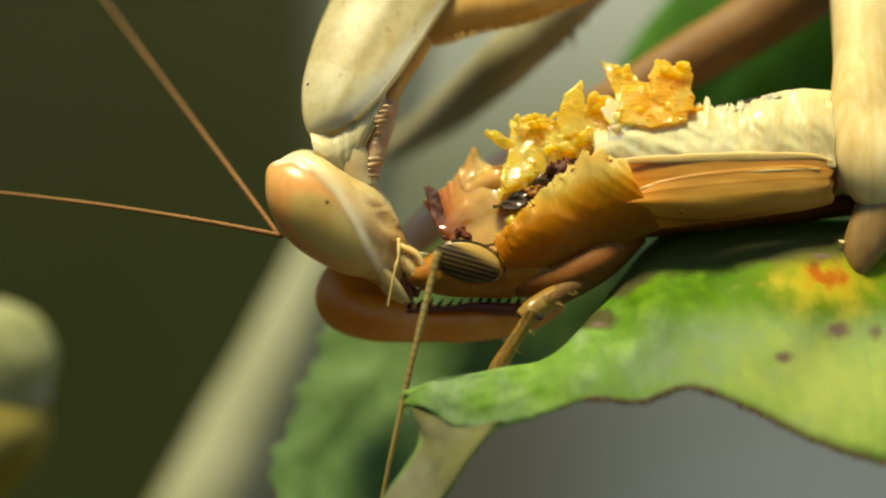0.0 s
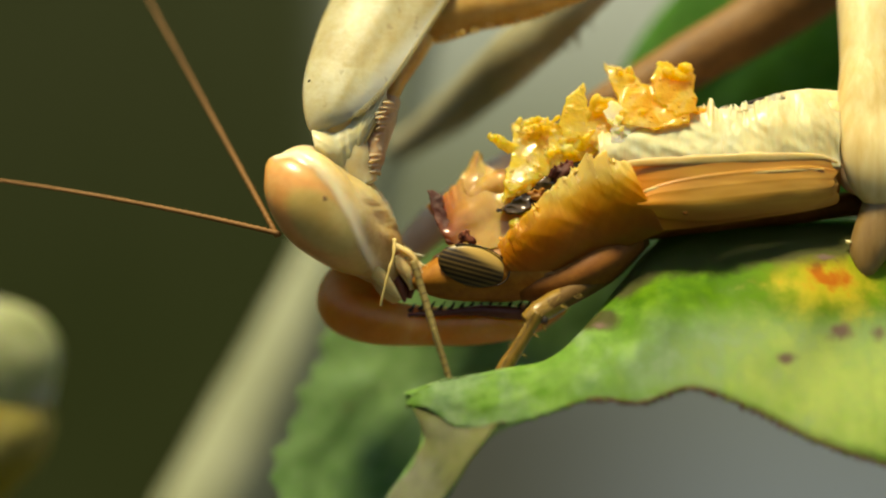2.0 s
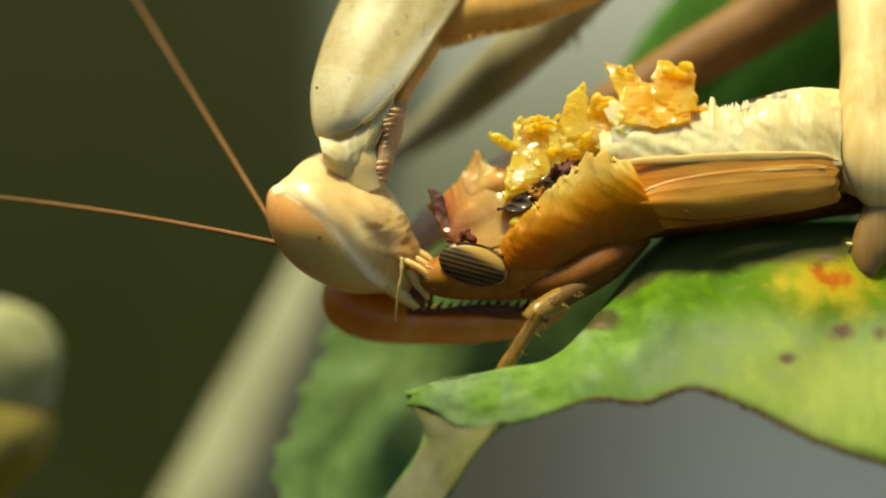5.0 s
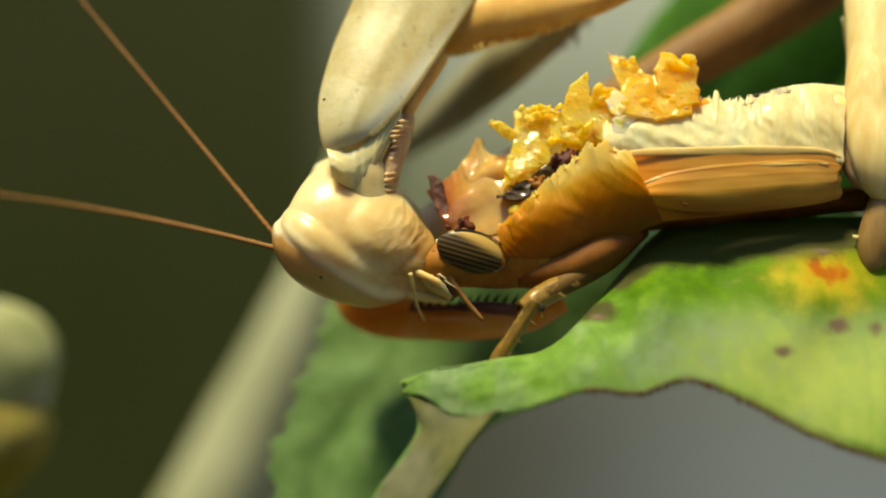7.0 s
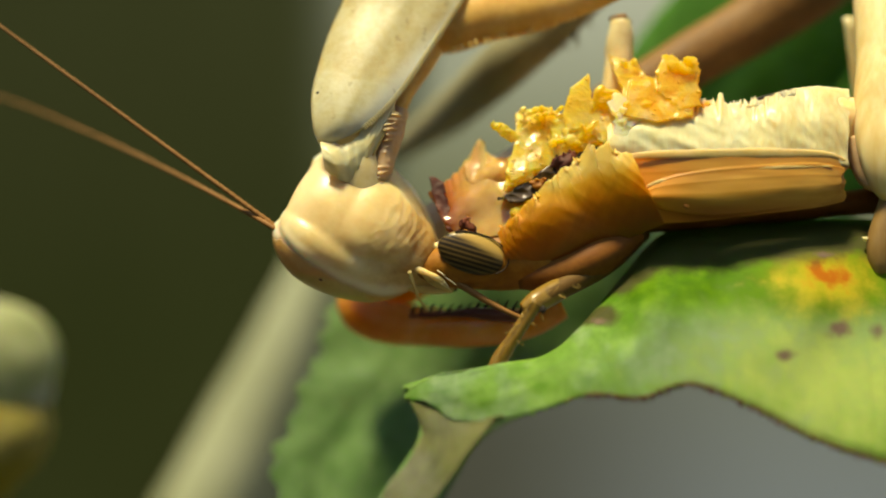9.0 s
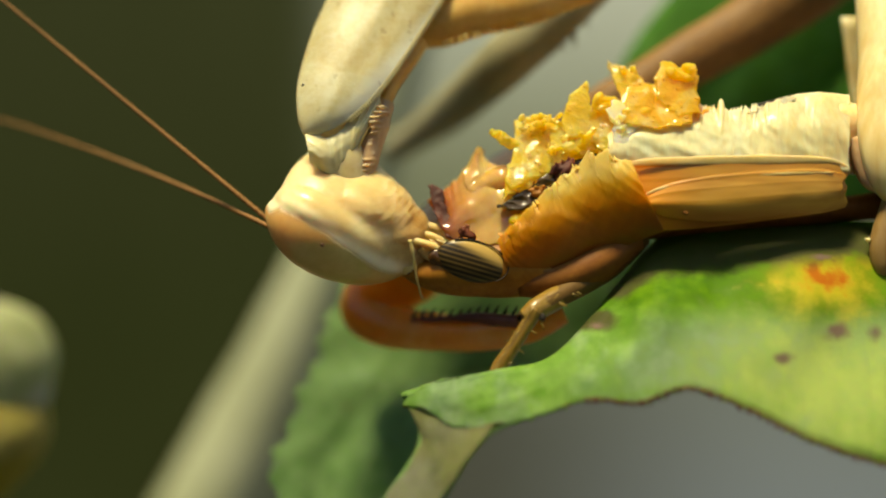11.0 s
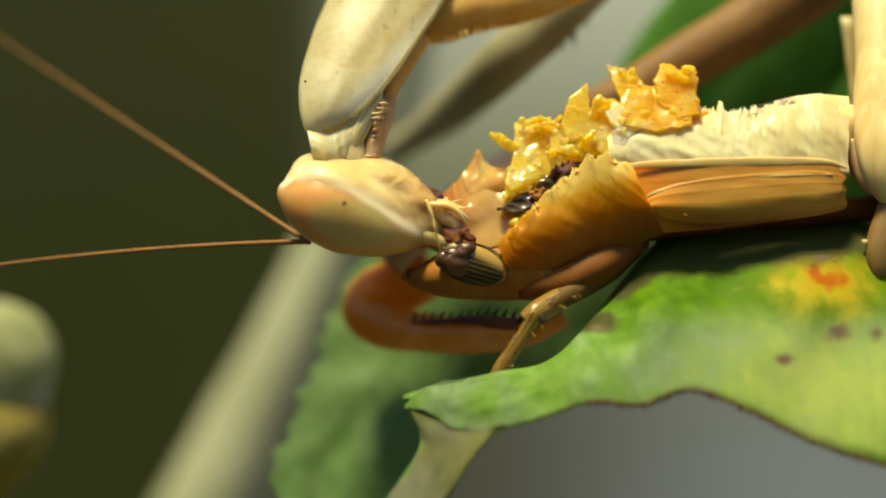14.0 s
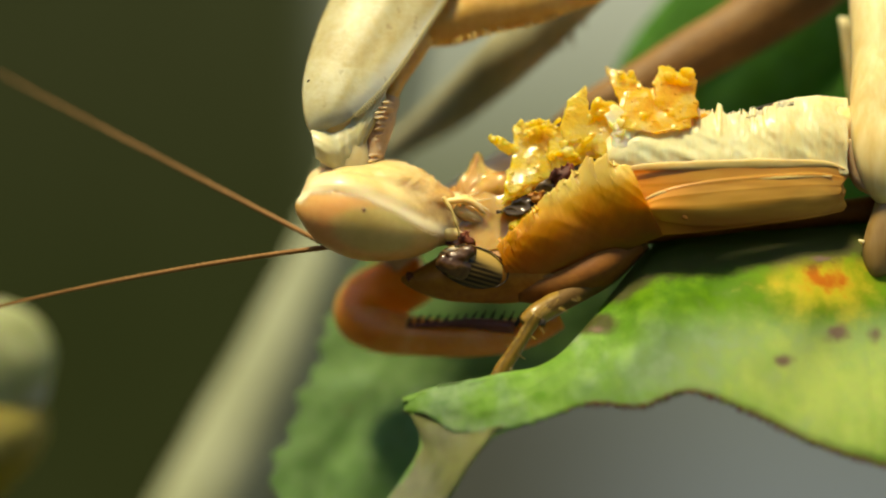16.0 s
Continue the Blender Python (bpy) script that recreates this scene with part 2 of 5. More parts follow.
def wing_material():
    m, nt, bs = nodes_of("tegmen_surface")
    n1 = noise_node(nt, coords(nt, 260, (0.35, 1, 1.6)), 1, 4)
    n2 = noise_node(nt, coords(nt, 2200, (0.08, 1, 1)), 1, 3)
    col = ramp(nt, n1, ((0.3, (0.28, 0.12, 0.006)), (0.5, (0.43, 0.21, 0.015)), (0.7, (0.56, 0.32, 0.04))))
    col = mix(nt, 0.38, col, ramp(nt, n2, ((0.35, (0.24, 0.09, 0.008)), (0.65, (0.52, 0.30, 0.06)))))
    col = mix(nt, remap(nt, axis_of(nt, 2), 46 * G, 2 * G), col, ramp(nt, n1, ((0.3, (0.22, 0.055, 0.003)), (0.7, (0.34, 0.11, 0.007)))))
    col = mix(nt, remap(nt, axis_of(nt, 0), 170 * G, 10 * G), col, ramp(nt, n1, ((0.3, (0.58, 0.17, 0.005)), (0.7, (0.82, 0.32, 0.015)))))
    nt.links.new(col, bs.inputs["Base Color"])
    bs.inputs["Roughness"].default_value = 0.4
    bs.inputs["Subsurface Weight"].default_value = 0.15
    bs.inputs["Subsurface Radius"].default_value, bs.inputs["Subsurface Scale"].default_value = (1, 0.5, 0.15), 0.0005
    bump(nt, bs, n2, 0.08, 0.00004)
    return m


def banded_shell():
    """Collar shell: red-brown below and deepened by painted underside shade, orange on the side, pale towards the back.
    """
    m, nt, bs = nodes_of("prey_shell")
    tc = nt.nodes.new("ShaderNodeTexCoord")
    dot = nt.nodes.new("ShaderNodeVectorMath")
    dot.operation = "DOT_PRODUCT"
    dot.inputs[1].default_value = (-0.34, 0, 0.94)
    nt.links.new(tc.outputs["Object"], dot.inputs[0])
    n = noise_node(nt, coords(nt, 420, (1, 1, 1)), 1, 5, 0.6, 0.5)
    turned = nt.nodes.new("ShaderNodeVectorRotate")     # creases run across the body
    turned.rotation_type = "Y_AXIS"
    turned.inputs["Angle"].default_value = radians(-24)
    nt.links.new(tc.outputs["Object"], turned.inputs["Vector"])
    stretch = nt.nodes.new("ShaderNodeMapping")
    stretch.inputs["Scale"].default_value = (1700, 900, 300)
    nt.links.new(turned.outputs[0], stretch.inputs["Vector"])
    fine = noise_node(nt, stretch.outputs[0], 1, 4, 0.55, 0.5)
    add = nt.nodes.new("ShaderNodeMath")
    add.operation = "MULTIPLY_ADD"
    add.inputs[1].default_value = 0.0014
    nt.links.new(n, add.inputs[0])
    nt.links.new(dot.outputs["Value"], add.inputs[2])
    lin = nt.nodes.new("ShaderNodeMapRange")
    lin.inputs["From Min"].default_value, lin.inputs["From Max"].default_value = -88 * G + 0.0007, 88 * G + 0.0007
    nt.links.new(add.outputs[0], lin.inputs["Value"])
    # the lowest stops hold the underside's shade as well as its red-brown
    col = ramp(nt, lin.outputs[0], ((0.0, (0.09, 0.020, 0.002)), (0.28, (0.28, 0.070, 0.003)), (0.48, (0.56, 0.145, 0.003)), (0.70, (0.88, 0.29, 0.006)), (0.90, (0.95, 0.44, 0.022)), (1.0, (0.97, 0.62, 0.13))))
    col = mix(nt, 0.25, col, mix(nt, 1.0, col, ramp(nt, fine, ((0.3, (0.45, 0.3, 0.2)), (0.7, (1.0, 1.0, 1.0)))), "MULTIPLY"))
    nt.links.new(col, bs.inputs["Base Color"])
    bs.inputs["Roughness"].default_value = 0.34
    bs.inputs["Subsurface Weight"].default_value = 0.6
    bs.inputs["Subsurface Radius"].default_value, bs.inputs["Subsurface Scale"].default_value = (1, 0.55, 0.2), 0.0009
    bs.inputs["Coat Weight"].default_value, bs.inputs["Coat Roughness"].default_value = 0.12, 0.2
    bump(nt, bs, mix(nt, 0.35, n, fine), 0.4, 0.00010)
    passing = nt.nodes.new("ShaderNodeBsdfTranslucent")      # thin shell with wet flesh behind it
    nt.links.new(col, passing.inputs["Color"])
    both = nt.nodes.new("ShaderNodeMixShader")
    both.inputs[0].default_value = 0.25
    nt.links.new(bs.outputs[0], both.inputs[1])
    nt.links.new(passing.outputs[0], both.inputs[2])
    nt.links.new(both.outputs[0], nt.nodes["Material Output"].inputs["Surface"])
    return m


PALE = cuticle("pale_shell", (0.46, 0.32, 0.10), (0.60, 0.49, 0.23), (0.70, 0.64, 0.40), relief=0.3, coat=0.2, rough=0.36, sss=0.85, freckle=0.3, big=260)
SHIELD = cuticle("shield_shell", (0.42, 0.29, 0.09), (0.54, 0.44, 0.21), (0.63, 0.58, 0.37), relief=0.3, coat=0.2, rough=0.36, sss=0.85, freckle=0.3, big=260, edge=True)
FORELEG = cuticle("foreleg_shell", (0.58, 0.42, 0.14), (0.69, 0.56, 0.25), (0.79, 0.72, 0.42), relief=0.35, coat=0.2, rough=0.34, sss=0.8, big=620, stretch=(1, 1, 0.12))
# browner than the foreleg, with the shade below it put into the colour
SHADED_SHIN = cuticle("shaded_shin_shell", (0.15, 0.08, 0.02), (0.24, 0.145, 0.045), (0.34, 0.23, 0.09), relief=0.35, coat=0.2, rough=0.38, sss=0.4, big=500, stretch=(1, 1, 0.15))
FLANGE = cuticle("flange_shell", (0.62, 0.46, 0.18), (0.72, 0.58, 0.29), (0.79, 0.69, 0.42), relief=0.15, coat=0.2, rough=0.36, sss=0.85, big=400)
HEADC = cuticle("head_shell", (0.49, 0.29, 0.075), (0.63, 0.45, 0.165), (0.72, 0.58, 0.29), rough=0.36, relief=0.2, coat=0.15, sss=0.85, freckle=0.35)
RIDGE = cuticle("ridge_shell", (0.60, 0.43, 0.15), (0.69, 0.54, 0.23), (0.76, 0.64, 0.34), sss=0.8, relief=0.1)
MEMBRANE = cuticle("membrane", (0.40, 0.22, 0.10), (0.55, 0.36, 0.19), (0.66, 0.50, 0.30), rough=0.45, coat=0.08, sss=0.85)
ORANGE = cuticle("orange_shell", (0.54, 0.24, 0.03), (0.70, 0.40, 0.08), (0.80, 0.55, 0.18), rough=0.36, coat=0.1, sss=0.6)
SHELL = banded_shell()
PREYFACE = cuticle("prey_face", (0.15, 0.045, 0.002), (0.30, 0.110, 0.006), (0.44, 0.21, 0.024), rough=0.45, coat=0.0, sss=0.4)
LEGTAN = cuticle("prey_leg_shell", (0.14, 0.072, 0.007), (0.22, 0.130, 0.018), (0.33, 0.215, 0.048), rough=0.3, coat=0.3, big=420)
# leg brown darkened by the body's shade, which is in the colour
SHADED_THIGH = cuticle("shaded_thigh_shell", (0.06, 0.026, 0.003), (0.105, 0.052, 0.007), (0.17, 0.098, 0.018), rough=0.6, coat=0.0)
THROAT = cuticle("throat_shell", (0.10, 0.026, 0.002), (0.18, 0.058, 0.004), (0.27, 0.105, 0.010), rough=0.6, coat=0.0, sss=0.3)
REDLEG = wet("russet_shell", (0.66, 0.22, 0.022), (0.84, 0.41, 0.080), (0.92, 0.62, 0.24), big=170, rough=0.34, relief=0.15, coat=0.25, glow=0.35)
DARKRED = cuticle("dark_red_shell", (0.06, 0.015, 0.01), (0.11, 0.03, 0.02), (0.20, 0.07, 0.04), rough=0.35)
BROWN = cuticle("brown_shell", (0.10, 0.045, 0.008), (0.17, 0.080, 0.016), (0.26, 0.145, 0.042), coat=0.0, rough=0.55)
DUSKY = cuticle("dusky_shell", (0.54, 0.40, 0.25), (0.64, 0.52, 0.35), (0.72, 0.62, 0.45), coat=0.0, rough=0.6)
OLIVE = cuticle("olive_shell", (0.18, 0.18, 0.10), (0.28, 0.27, 0.16), (0.38, 0.36, 0.24), coat=0.0, rough=0.6)
BLACK = cuticle("black_spine", (0.012, 0.008, 0.006), (0.02, 0.014, 0.01), (0.04, 0.03, 0.02), rough=0.6, coat=0.0, sss=0.0)
WHIP = cuticle("whip_shell", (0.18, 0.125, 0.030), (0.26, 0.195, 0.055), (0.35, 0.28, 0.095), rough=0.4)
WHIPDARK = cuticle("whip_joint", (0.06, 0.04, 0.015), (0.10, 0.06, 0.02), (0.14, 0.09, 0.03))
ANT = cuticle("antenna_shell", (0.15, 0.065, 0.012), (0.21, 0.095, 0.02), (0.28, 0.14, 0.04), sss=0.0, coat=0.0, rough=0.55)
ABDO = cuticle("abdomen_skin", (0.93, 0.46, 0.17), (0.98, 0.64, 0.27), (0.99, 0.81, 0.42), rough=0.40, big=300, stretch=(1.5, 1, 0.4), relief=0.3, coat=0.2, sss=0.9)
FLESH_Y = wet("yellow_flesh", (0.83, 0.50, 0.014), (0.95, 0.73, 0.09), (0.99, 0.91, 0.44), big=420, rough=0.10, relief=0.9, sss=0.9, coat=0.9, glow=0.55)
FLESH_O = wet("orange_flesh", (0.86, 0.43, 0.008), (0.95, 0.68, 0.065), (0.99, 0.90, 0.42), big=420, rough=0.10, relief=0.9, sss=0.9, coat=0.9, glow=0.55)
FLESH_P = wet("pink_flesh", (0.58, 0.30, 0.07), (0.74, 0.48, 0.14), (0.86, 0.62, 0.16), big=220, rough=0.05, relief=0.5, coat=1.0, red=True, deep=0.0005, glow=0.3)
WHITE_FLESH = wet("white_flesh", (0.95, 0.78, 0.34), (0.98, 0.90, 0.52), (0.99, 0.95, 0.68), big=700, rough=0.35, relief=0.3, coat=0.4, sss=1.0, glow=0.35)
FLESH_D = wet("dark_gut", (0.02, 0.014, 0.006), (0.07, 0.045, 0.016), (0.20, 0.14, 0.05), big=500, rough=0.12, sss=0.0)
FLESH_R = wet("dark_red_flesh", (0.035, 0.008, 0.005), (0.085, 0.02, 0.01), (0.22, 0.06, 0.02), rough=0.6, sss=0.1, coat=0.0)
PULP = wet("chewed_pulp", (0.025, 0.010, 0.003), (0.06, 0.026, 0.008), (0.16, 0.085, 0.024), rough=0.3, sss=0.1, coat=0.3)
HEAD_SURFACE, PREY_EYE = head_material(), striped_eye_material()
WING = wing_material()
WINGFOLD = cuticle("wing_fold", (0.52, 0.33, 0.08), (0.62, 0.43, 0.13), (0.70, 0.54, 0.22), sss=0.4, relief=0.2)
LEAFBACK = leaf_material("back_leaf_surface", (0.10, 0.21, 0.06), (0.20, 0.32, 0.13))
UNDER = leaf_material("leaf_underside", (0.12, 0.13, 0.045), (0.19, 0.20, 0.085), under=True)
STEM = plain("stem_surface", (0.27, 0.30, 0.18), (0.38, 0.41, 0.28), 120)
BUD = leaf_material("bud_surface", (0.27, 0.31, 0.14), (0.46, 0.49, 0.28))
BUDLOW = leaf_material("bud_base_surface", (0.20, 0.19, 0.015), (0.36, 0.31, 0.06))
DARKLEAF = leaf_material("shade_leaf_surface", (0.04, 0.14, 0.015), (0.10, 0.27, 0.04))
# for the added unseen wall; its tone sets the fill from the front
FILL_WALL = plain("fill_wall_surface", (0.05, 0.07, 0.022), (0.11, 0.14, 0.05), 70, 0.8, 0.6)
SOIL = plain("soil", (0.05, 0.045, 0.03), (0.09, 0.075, 0.05), 8)


# ---- building helpers ----
ORIGIN = {}


def pt(x, y, d=0.0):
    k = 1 + d * G / EYE_D
    return Vector(((x - 784) * G * k, d * G, BASE + (441 - y) * G * k))


def thing(name, at, label, category, group="", kind=""):
    ob = new(name)
    ob.empty_display_size = 0.002
    ob.location = at
    ORIGIN[ob] = Vector(at)
    return tagged(ob, label, category, group, kind)


def part(name, bm, material, parent=None, label="", at=None, smooth=True):
    """One mesh out of a bmesh in world places; its origin lies at at, or at its parent's."""
    o = Vector(at) if at is not None else ORIGIN.get(parent, Vector((0, 0, 0)))
    bmesh.ops.translate(bm, verts=bm.verts, vec=-o)
    bmesh.ops.recalc_face_normals(bm, faces=bm.faces)
    me = bpy.data.meshes.new(name)
    bm.to_mesh(me)
    bm.free()
    me.materials.append(material)
    if smooth:
        me.shade_smooth()
    ob = new(name, me)
    ORIGIN[ob] = o
    ob.location = o
    if parent:
        ob.parent = parent
        ob.location = o - ORIGIN[parent]
    if label:
        tagged(ob, label)
    return ob


def smooth_rows(rows, sub):
    a = np.array(rows, float)
    out = []
    n = len(a)
    for i in range(n - 1):
        p0, p1, p2, p3 = a[max(i - 1, 0)], a[i], a[i + 1], a[min(i + 2, n - 1)]
        for k in range(sub):
            t = k / sub
            out.append(0.5 * (2 * p1 + (p2 - p0) * t + (2 * p0 - 5 * p1 + 4 * p2 - p3) * t * t + (3 * p1 - p0 - 3 * p2 + p3) * t ** 3))
    out.append(a[-1])
    return np.array(out)


def loft(rows, sub=5, seg=20, power=2.0, rough=0.0, freq=400.0, bm=None, place=pt, seed=0.0):
    """A limb or shell along a bent line: rows of x, y, d, half width across, half depth."""
    bm = bm or bmesh.new()
    s = smooth_rows(rows, sub)
    c = [place(*r[:3]) for r in s]
    rings = []
    for i, r in enumerate(s):
        t = (c[min(i + 1, len(c) - 1)] - c[max(i - 1, 0)]).normalized()
        n1 = Vector((0, 1, 0)).cross(t)
        n1 = n1.normalized() if n1.length > 1e-6 else Vector((1, 0, 0))
        n2 = t.cross(n1)
        ring = []
        for k in range(seg):
            a = 2 * math.pi * k / seg
            ca, sa = math.cos(a), math.sin(a)
            u = math.copysign(abs(ca) ** (2 / power), ca) * max(r[3], 0.3) * G
            v = math.copysign(abs(sa) ** (2 / power), sa) * max(r[4], 0.3) * G
            p = c[i] + n1 * u + n2 * v
            if rough:
                p += (n1 * ca + n2 * sa) * noise.noise(p * freq + Vector((seed, seed, 0))) * rough * G
            ring.append(bm.verts.new(p))
        rings.append(ring)
    for a, b in zip(rings, rings[1:]):
        for k in range(seg):
            bm.faces.new((a[k], a[(k + 1) % seg], b[(k + 1) % seg], b[k]))
    bm.faces.new(rings[0])
    bm.faces.new(rings[-1])
    return bm


def lump(x, y, d, rx, ry, rd, turn=0.0, amp=0.2, freq=600.0, sub=4, bm=None, seed=0.0, sharp=False, place=pt):
    """A rounded or ragged mass; amp is its unevenness as a share of its size."""
    bm = bm or bmesh.new()
    made = bmesh.ops.create_icosphere(bm, subdivisions=sub, radius=1.0)["verts"]
    c, ca, sa = place(x, y, d), math.cos(radians(turn)), math.sin(radians(turn))
    r = (rx + ry + rd) / 3 * G
    for v in made:
        q = Vector((v.co.x * rx, v.co.z * ry, v.co.y * rd)) * G
        p = Vector((q.x * ca + q.y * sa, q.z, q.y * ca - q.x * sa))
        w = (c + p) * freq + Vector((seed, 0, seed))
        h = noise.noise(w) + 0.5 * noise.noise(w * 2.1) + 0.25 * noise.noise(w * 4.3)
        if sharp:
            h = 0.7 - 1.6 * abs(h)
        v.co = c + p * (1 + amp * h) if not sharp else c + p + p.normalized() * r * amp * h
    return bm


def tatter(x, y, d, w, h, deep, turn, n, size, seed, spiky=0.5, bm=None):
    """Torn flesh: many small uneven clots and points that hang together, within w by h by deep."""
    rnd = random.Random(seed)
    bm = bm or bmesh.new()
    ca, sa = math.cos(radians(turn)), math.sin(radians(turn))
    for k in range(n):
        r, a = math.sqrt(rnd.random()), rnd.uniform(0, 2 * math.pi)
        p, q = r * math.cos(a) * w, r * math.sin(a) * h
        s = size * rnd.uniform(0.6, 1.35)
        bx, by, bd = x + p * ca - q * sa, y + p * sa + q * ca, d + rnd.uniform(-1, 1) * deep * math.sqrt(1 - r * r * 0.9)
        lump(bx, by, bd, s * rnd.uniform(1.0, 2.0), s * rnd.uniform(0.5, 1.1), s * rnd.uniform(0.5, 1), turn + rnd.uniform(-50, 50), 0.45, 900, 3, bm, seed + k)
        if rnd.random() < spiky:
            t = rnd.uniform(-2.5, -0.6)
            m = s * rnd.uniform(1.2, 2.3)
            loft(((bx - s * 0.4 * math.cos(t), by - s * 0.4 * math.sin(t), bd, s * 0.9, s * 0.5), (bx + m * 0.5 * math.cos(t), by + m * 0.5 * math.sin(t), bd - 4, s * 0.55, s * 0.32),
                  (bx + m * math.cos(t), by + m * math.sin(t), bd - 6, 2.2, 1.8)), 3, 10, rough=6, freq=2500, bm=bm)
    return bm


def wrinkle(bm, amp, scale):
    """Creases a skin: ridged folds, drawn out as scale says."""
    bm.normal_update()
    for v in bm.verts:
        w = Vector((v.co.x * scale[0], v.co.y * scale[1], v.co.z * scale[2]))
        h = 0.6 - 1.8 * abs(noise.noise(w)) - 0.7 * abs(noise.noise(w * 2.3 + Vector((9, 2, 4))))
        v.co += v.normal * h * amp * G
    return bm


def fuse(bm, voxel=3.2, crinkle=3.0, freq=1500.0, soften=0):
    """Melts overlapping clots into one ragged skin and crinkles it."""
    bmesh.ops.recalc_face_normals(bm, faces=bm.faces)
    bmesh.ops.scale(bm, vec=(1000, 1000, 1000), verts=bm.verts)
    me = bpy.data.meshes.new("clots")
    bm.to_mesh(me)
    bm.free()
    ob = new("clots", me)
    md = ob.modifiers.new("melt", "REMESH")
    md.mode, md.voxel_size = "VOXEL", voxel * G * 1000
    dg = bpy.context.evaluated_depsgraph_get()
    done = bpy.data.meshes.new_from_object(ob.evaluated_get(dg))
    bpy.data.objects.remove(ob)
    out = bmesh.new()
    out.from_mesh(done)
    bmesh.ops.scale(out, vec=(0.001, 0.001, 0.001), verts=out.verts)
    for _ in range(soften):
        bmesh.ops.smooth_vert(out, verts=out.verts, factor=0.5, use_axis_x=True, use_axis_y=True, use_axis_z=True)
    out.normal_update()
    for v in out.verts if crinkle else ():
        w = v.co * freq
        near = noise.voronoi(w)[0]
        far = noise.voronoi(w * 2.6 + Vector((3, 1, 7)))[0]
        h = 1.3 * min(near[1] - near[0], 0.6) + 0.5 * min(far[1] - far[0], 0.6) - 0.6
        v.co += v.normal * h * crinkle * G
    return out


def shard(x, y, d, w, h, lean, seed, bm=None):
    """A thin torn flake with a jagged free edge, standing up."""
    ln = math.tan(radians(lean))

    def f(u, v):
        jag = (0.55 + 0.45 * math.sin(math.pi * u) + 0.3 * noise.noise(Vector((u * 5, seed, 0))) + 0.2 * noise.noise(Vector((u * 14, seed, 3))))
        q = v * h * jag
        return pt(x + (u - 0.5) * 2 * w * (1 - 0.35 * v) + ln * q, y + h * 0.5 - q, d + 10 * noise.noise(Vector((u * 2, v * 2, seed))) - 6 * v)
    return sheet(18, 12, f, 9 * G, bm)


def chunk(outline, d, thick, tilt, seed, bm, jag=4.0):
    """A thick torn flap of flesh within an outline in the plan; its edge is frayed, its top leans away by tilt."""
    ring = []
    n = len(outline)
    for i in range(n):
        (x0, y0), (x1, y1) = outline[i], outline[(i + 1) % n]
        for k in range(8):
            q = k / 8
            x, y = x0 + (x1 - x0) * q, y0 + (y1 - y0) * q
            ring.append((x + jag * noise.noise(Vector((x * 0.09, y * 0.09, seed))), y + jag * noise.noise(Vector((x * 0.09, y * 0.09, seed + 7)))))
    mid = sum(y for _, y in ring) / len(ring)
    sides = [[bm.verts.new(pt(x, y, d + w + tilt * (mid - y))) for x, y in ring] for w in (0, thick)]
    for side in sides:
        bm.faces.new(side)
    for i in range(len(ring)):
        j = (i + 1) % len(ring)
        bm.faces.new((sides[0][i], sides[0][j], sides[1][j], sides[1][i]))
    return bm


def sheet(across, along, f, thick, bm=None):
    """A thin plate: f(u, v) gives the place, u and v from 0 to 1; thick along its own normal."""
    bm = bm or bmesh.new()
    P = [[f(i / across, j / along) for j in range(along + 1)] for i in range(across + 1)]
    top, bot = [], []
    for i in range(across + 1):
        rt, rb = [], []
        for j in range(along + 1):
            du = P[min(i + 1, across)][j] - P[max(i - 1, 0)][j]
            dv = P[i][min(j + 1, along)] - P[i][max(j - 1, 0)]
            n = du.cross(dv)
            n = n.normalized() if n.length > 1e-14 else Vector((0, 0, 1))
            rt.append(bm.verts.new(P[i][j]))
            rb.append(bm.verts.new(P[i][j] + n * thick))
        top.append(rt)
        bot.append(rb)
    for i in range(across):
        for j in range(along):
            bm.faces.new((top[i][j], top[i + 1][j], top[i + 1][j + 1], top[i][j + 1]))
            bm.faces.new((bot[i][j], bot[i][j + 1], bot[i + 1][j + 1], bot[i + 1][j]))
    for i in range(across):
        for j in (0, along):
            bm.faces.new((top[i][j], top[i + 1][j], bot[i + 1][j], bot[i][j]))
    for j in range(along):
        for i in (0, across):
            bm.faces.new((top[i][j], top[i][j + 1], bot[i][j + 1], bot[i][j]))
    return bm


def curve_at(rows):
    s = smooth_rows(rows, 8)
    n = len(s) - 1

    def f(u):
        k = min(max(u, 0), 1) * n
        i = min(int(k), n - 1)
        return s[i] + (s[i + 1] - s[i]) * (k - i)
    return f


def spine(x, y, d, x2, y2, d2, r, bm=None, place=pt):
    return loft(((x, y, d, r, r), ((x * 0.6 + x2 * 0.4), (y * 0.6 + y2 * 0.4), (d * 0.6 + d2 * 0.4), r * 0.75, r * 0.75), (x2, y2, d2, 0.6, 0.6)),
                2, 8, bm=bm, place=place)


# ---- ground and distance ----
def ground():
    bm = bmesh.new()
    rings = []
    for rad in (0.0, 0.5, 2, 10, 60, 400, 1500):
        ring = []
        for k in range(32):
            a = 2 * math.pi * k / 32
            ring.append(bm.verts.new((rad * math.cos(a), rad * math.sin(a), 0.01 * noise.noise(Vector((rad * math.cos(a), rad * math.sin(a), 0))))))
        rings.append(ring)
    for a, b in zip(rings[1:], rings[2:]):
        for k in range(32):
            bm.faces.new((a[k], a[(k + 1) % 32], b[(k + 1) % 32], b[k]))
    bm.faces.new(rings[1])
    bmesh.ops.delete(bm, geom=rings[0], context="VERTS")
    tagged(part("ground", bm, SOIL), "dark bare garden soil below the plant", "ground", kind="structure")


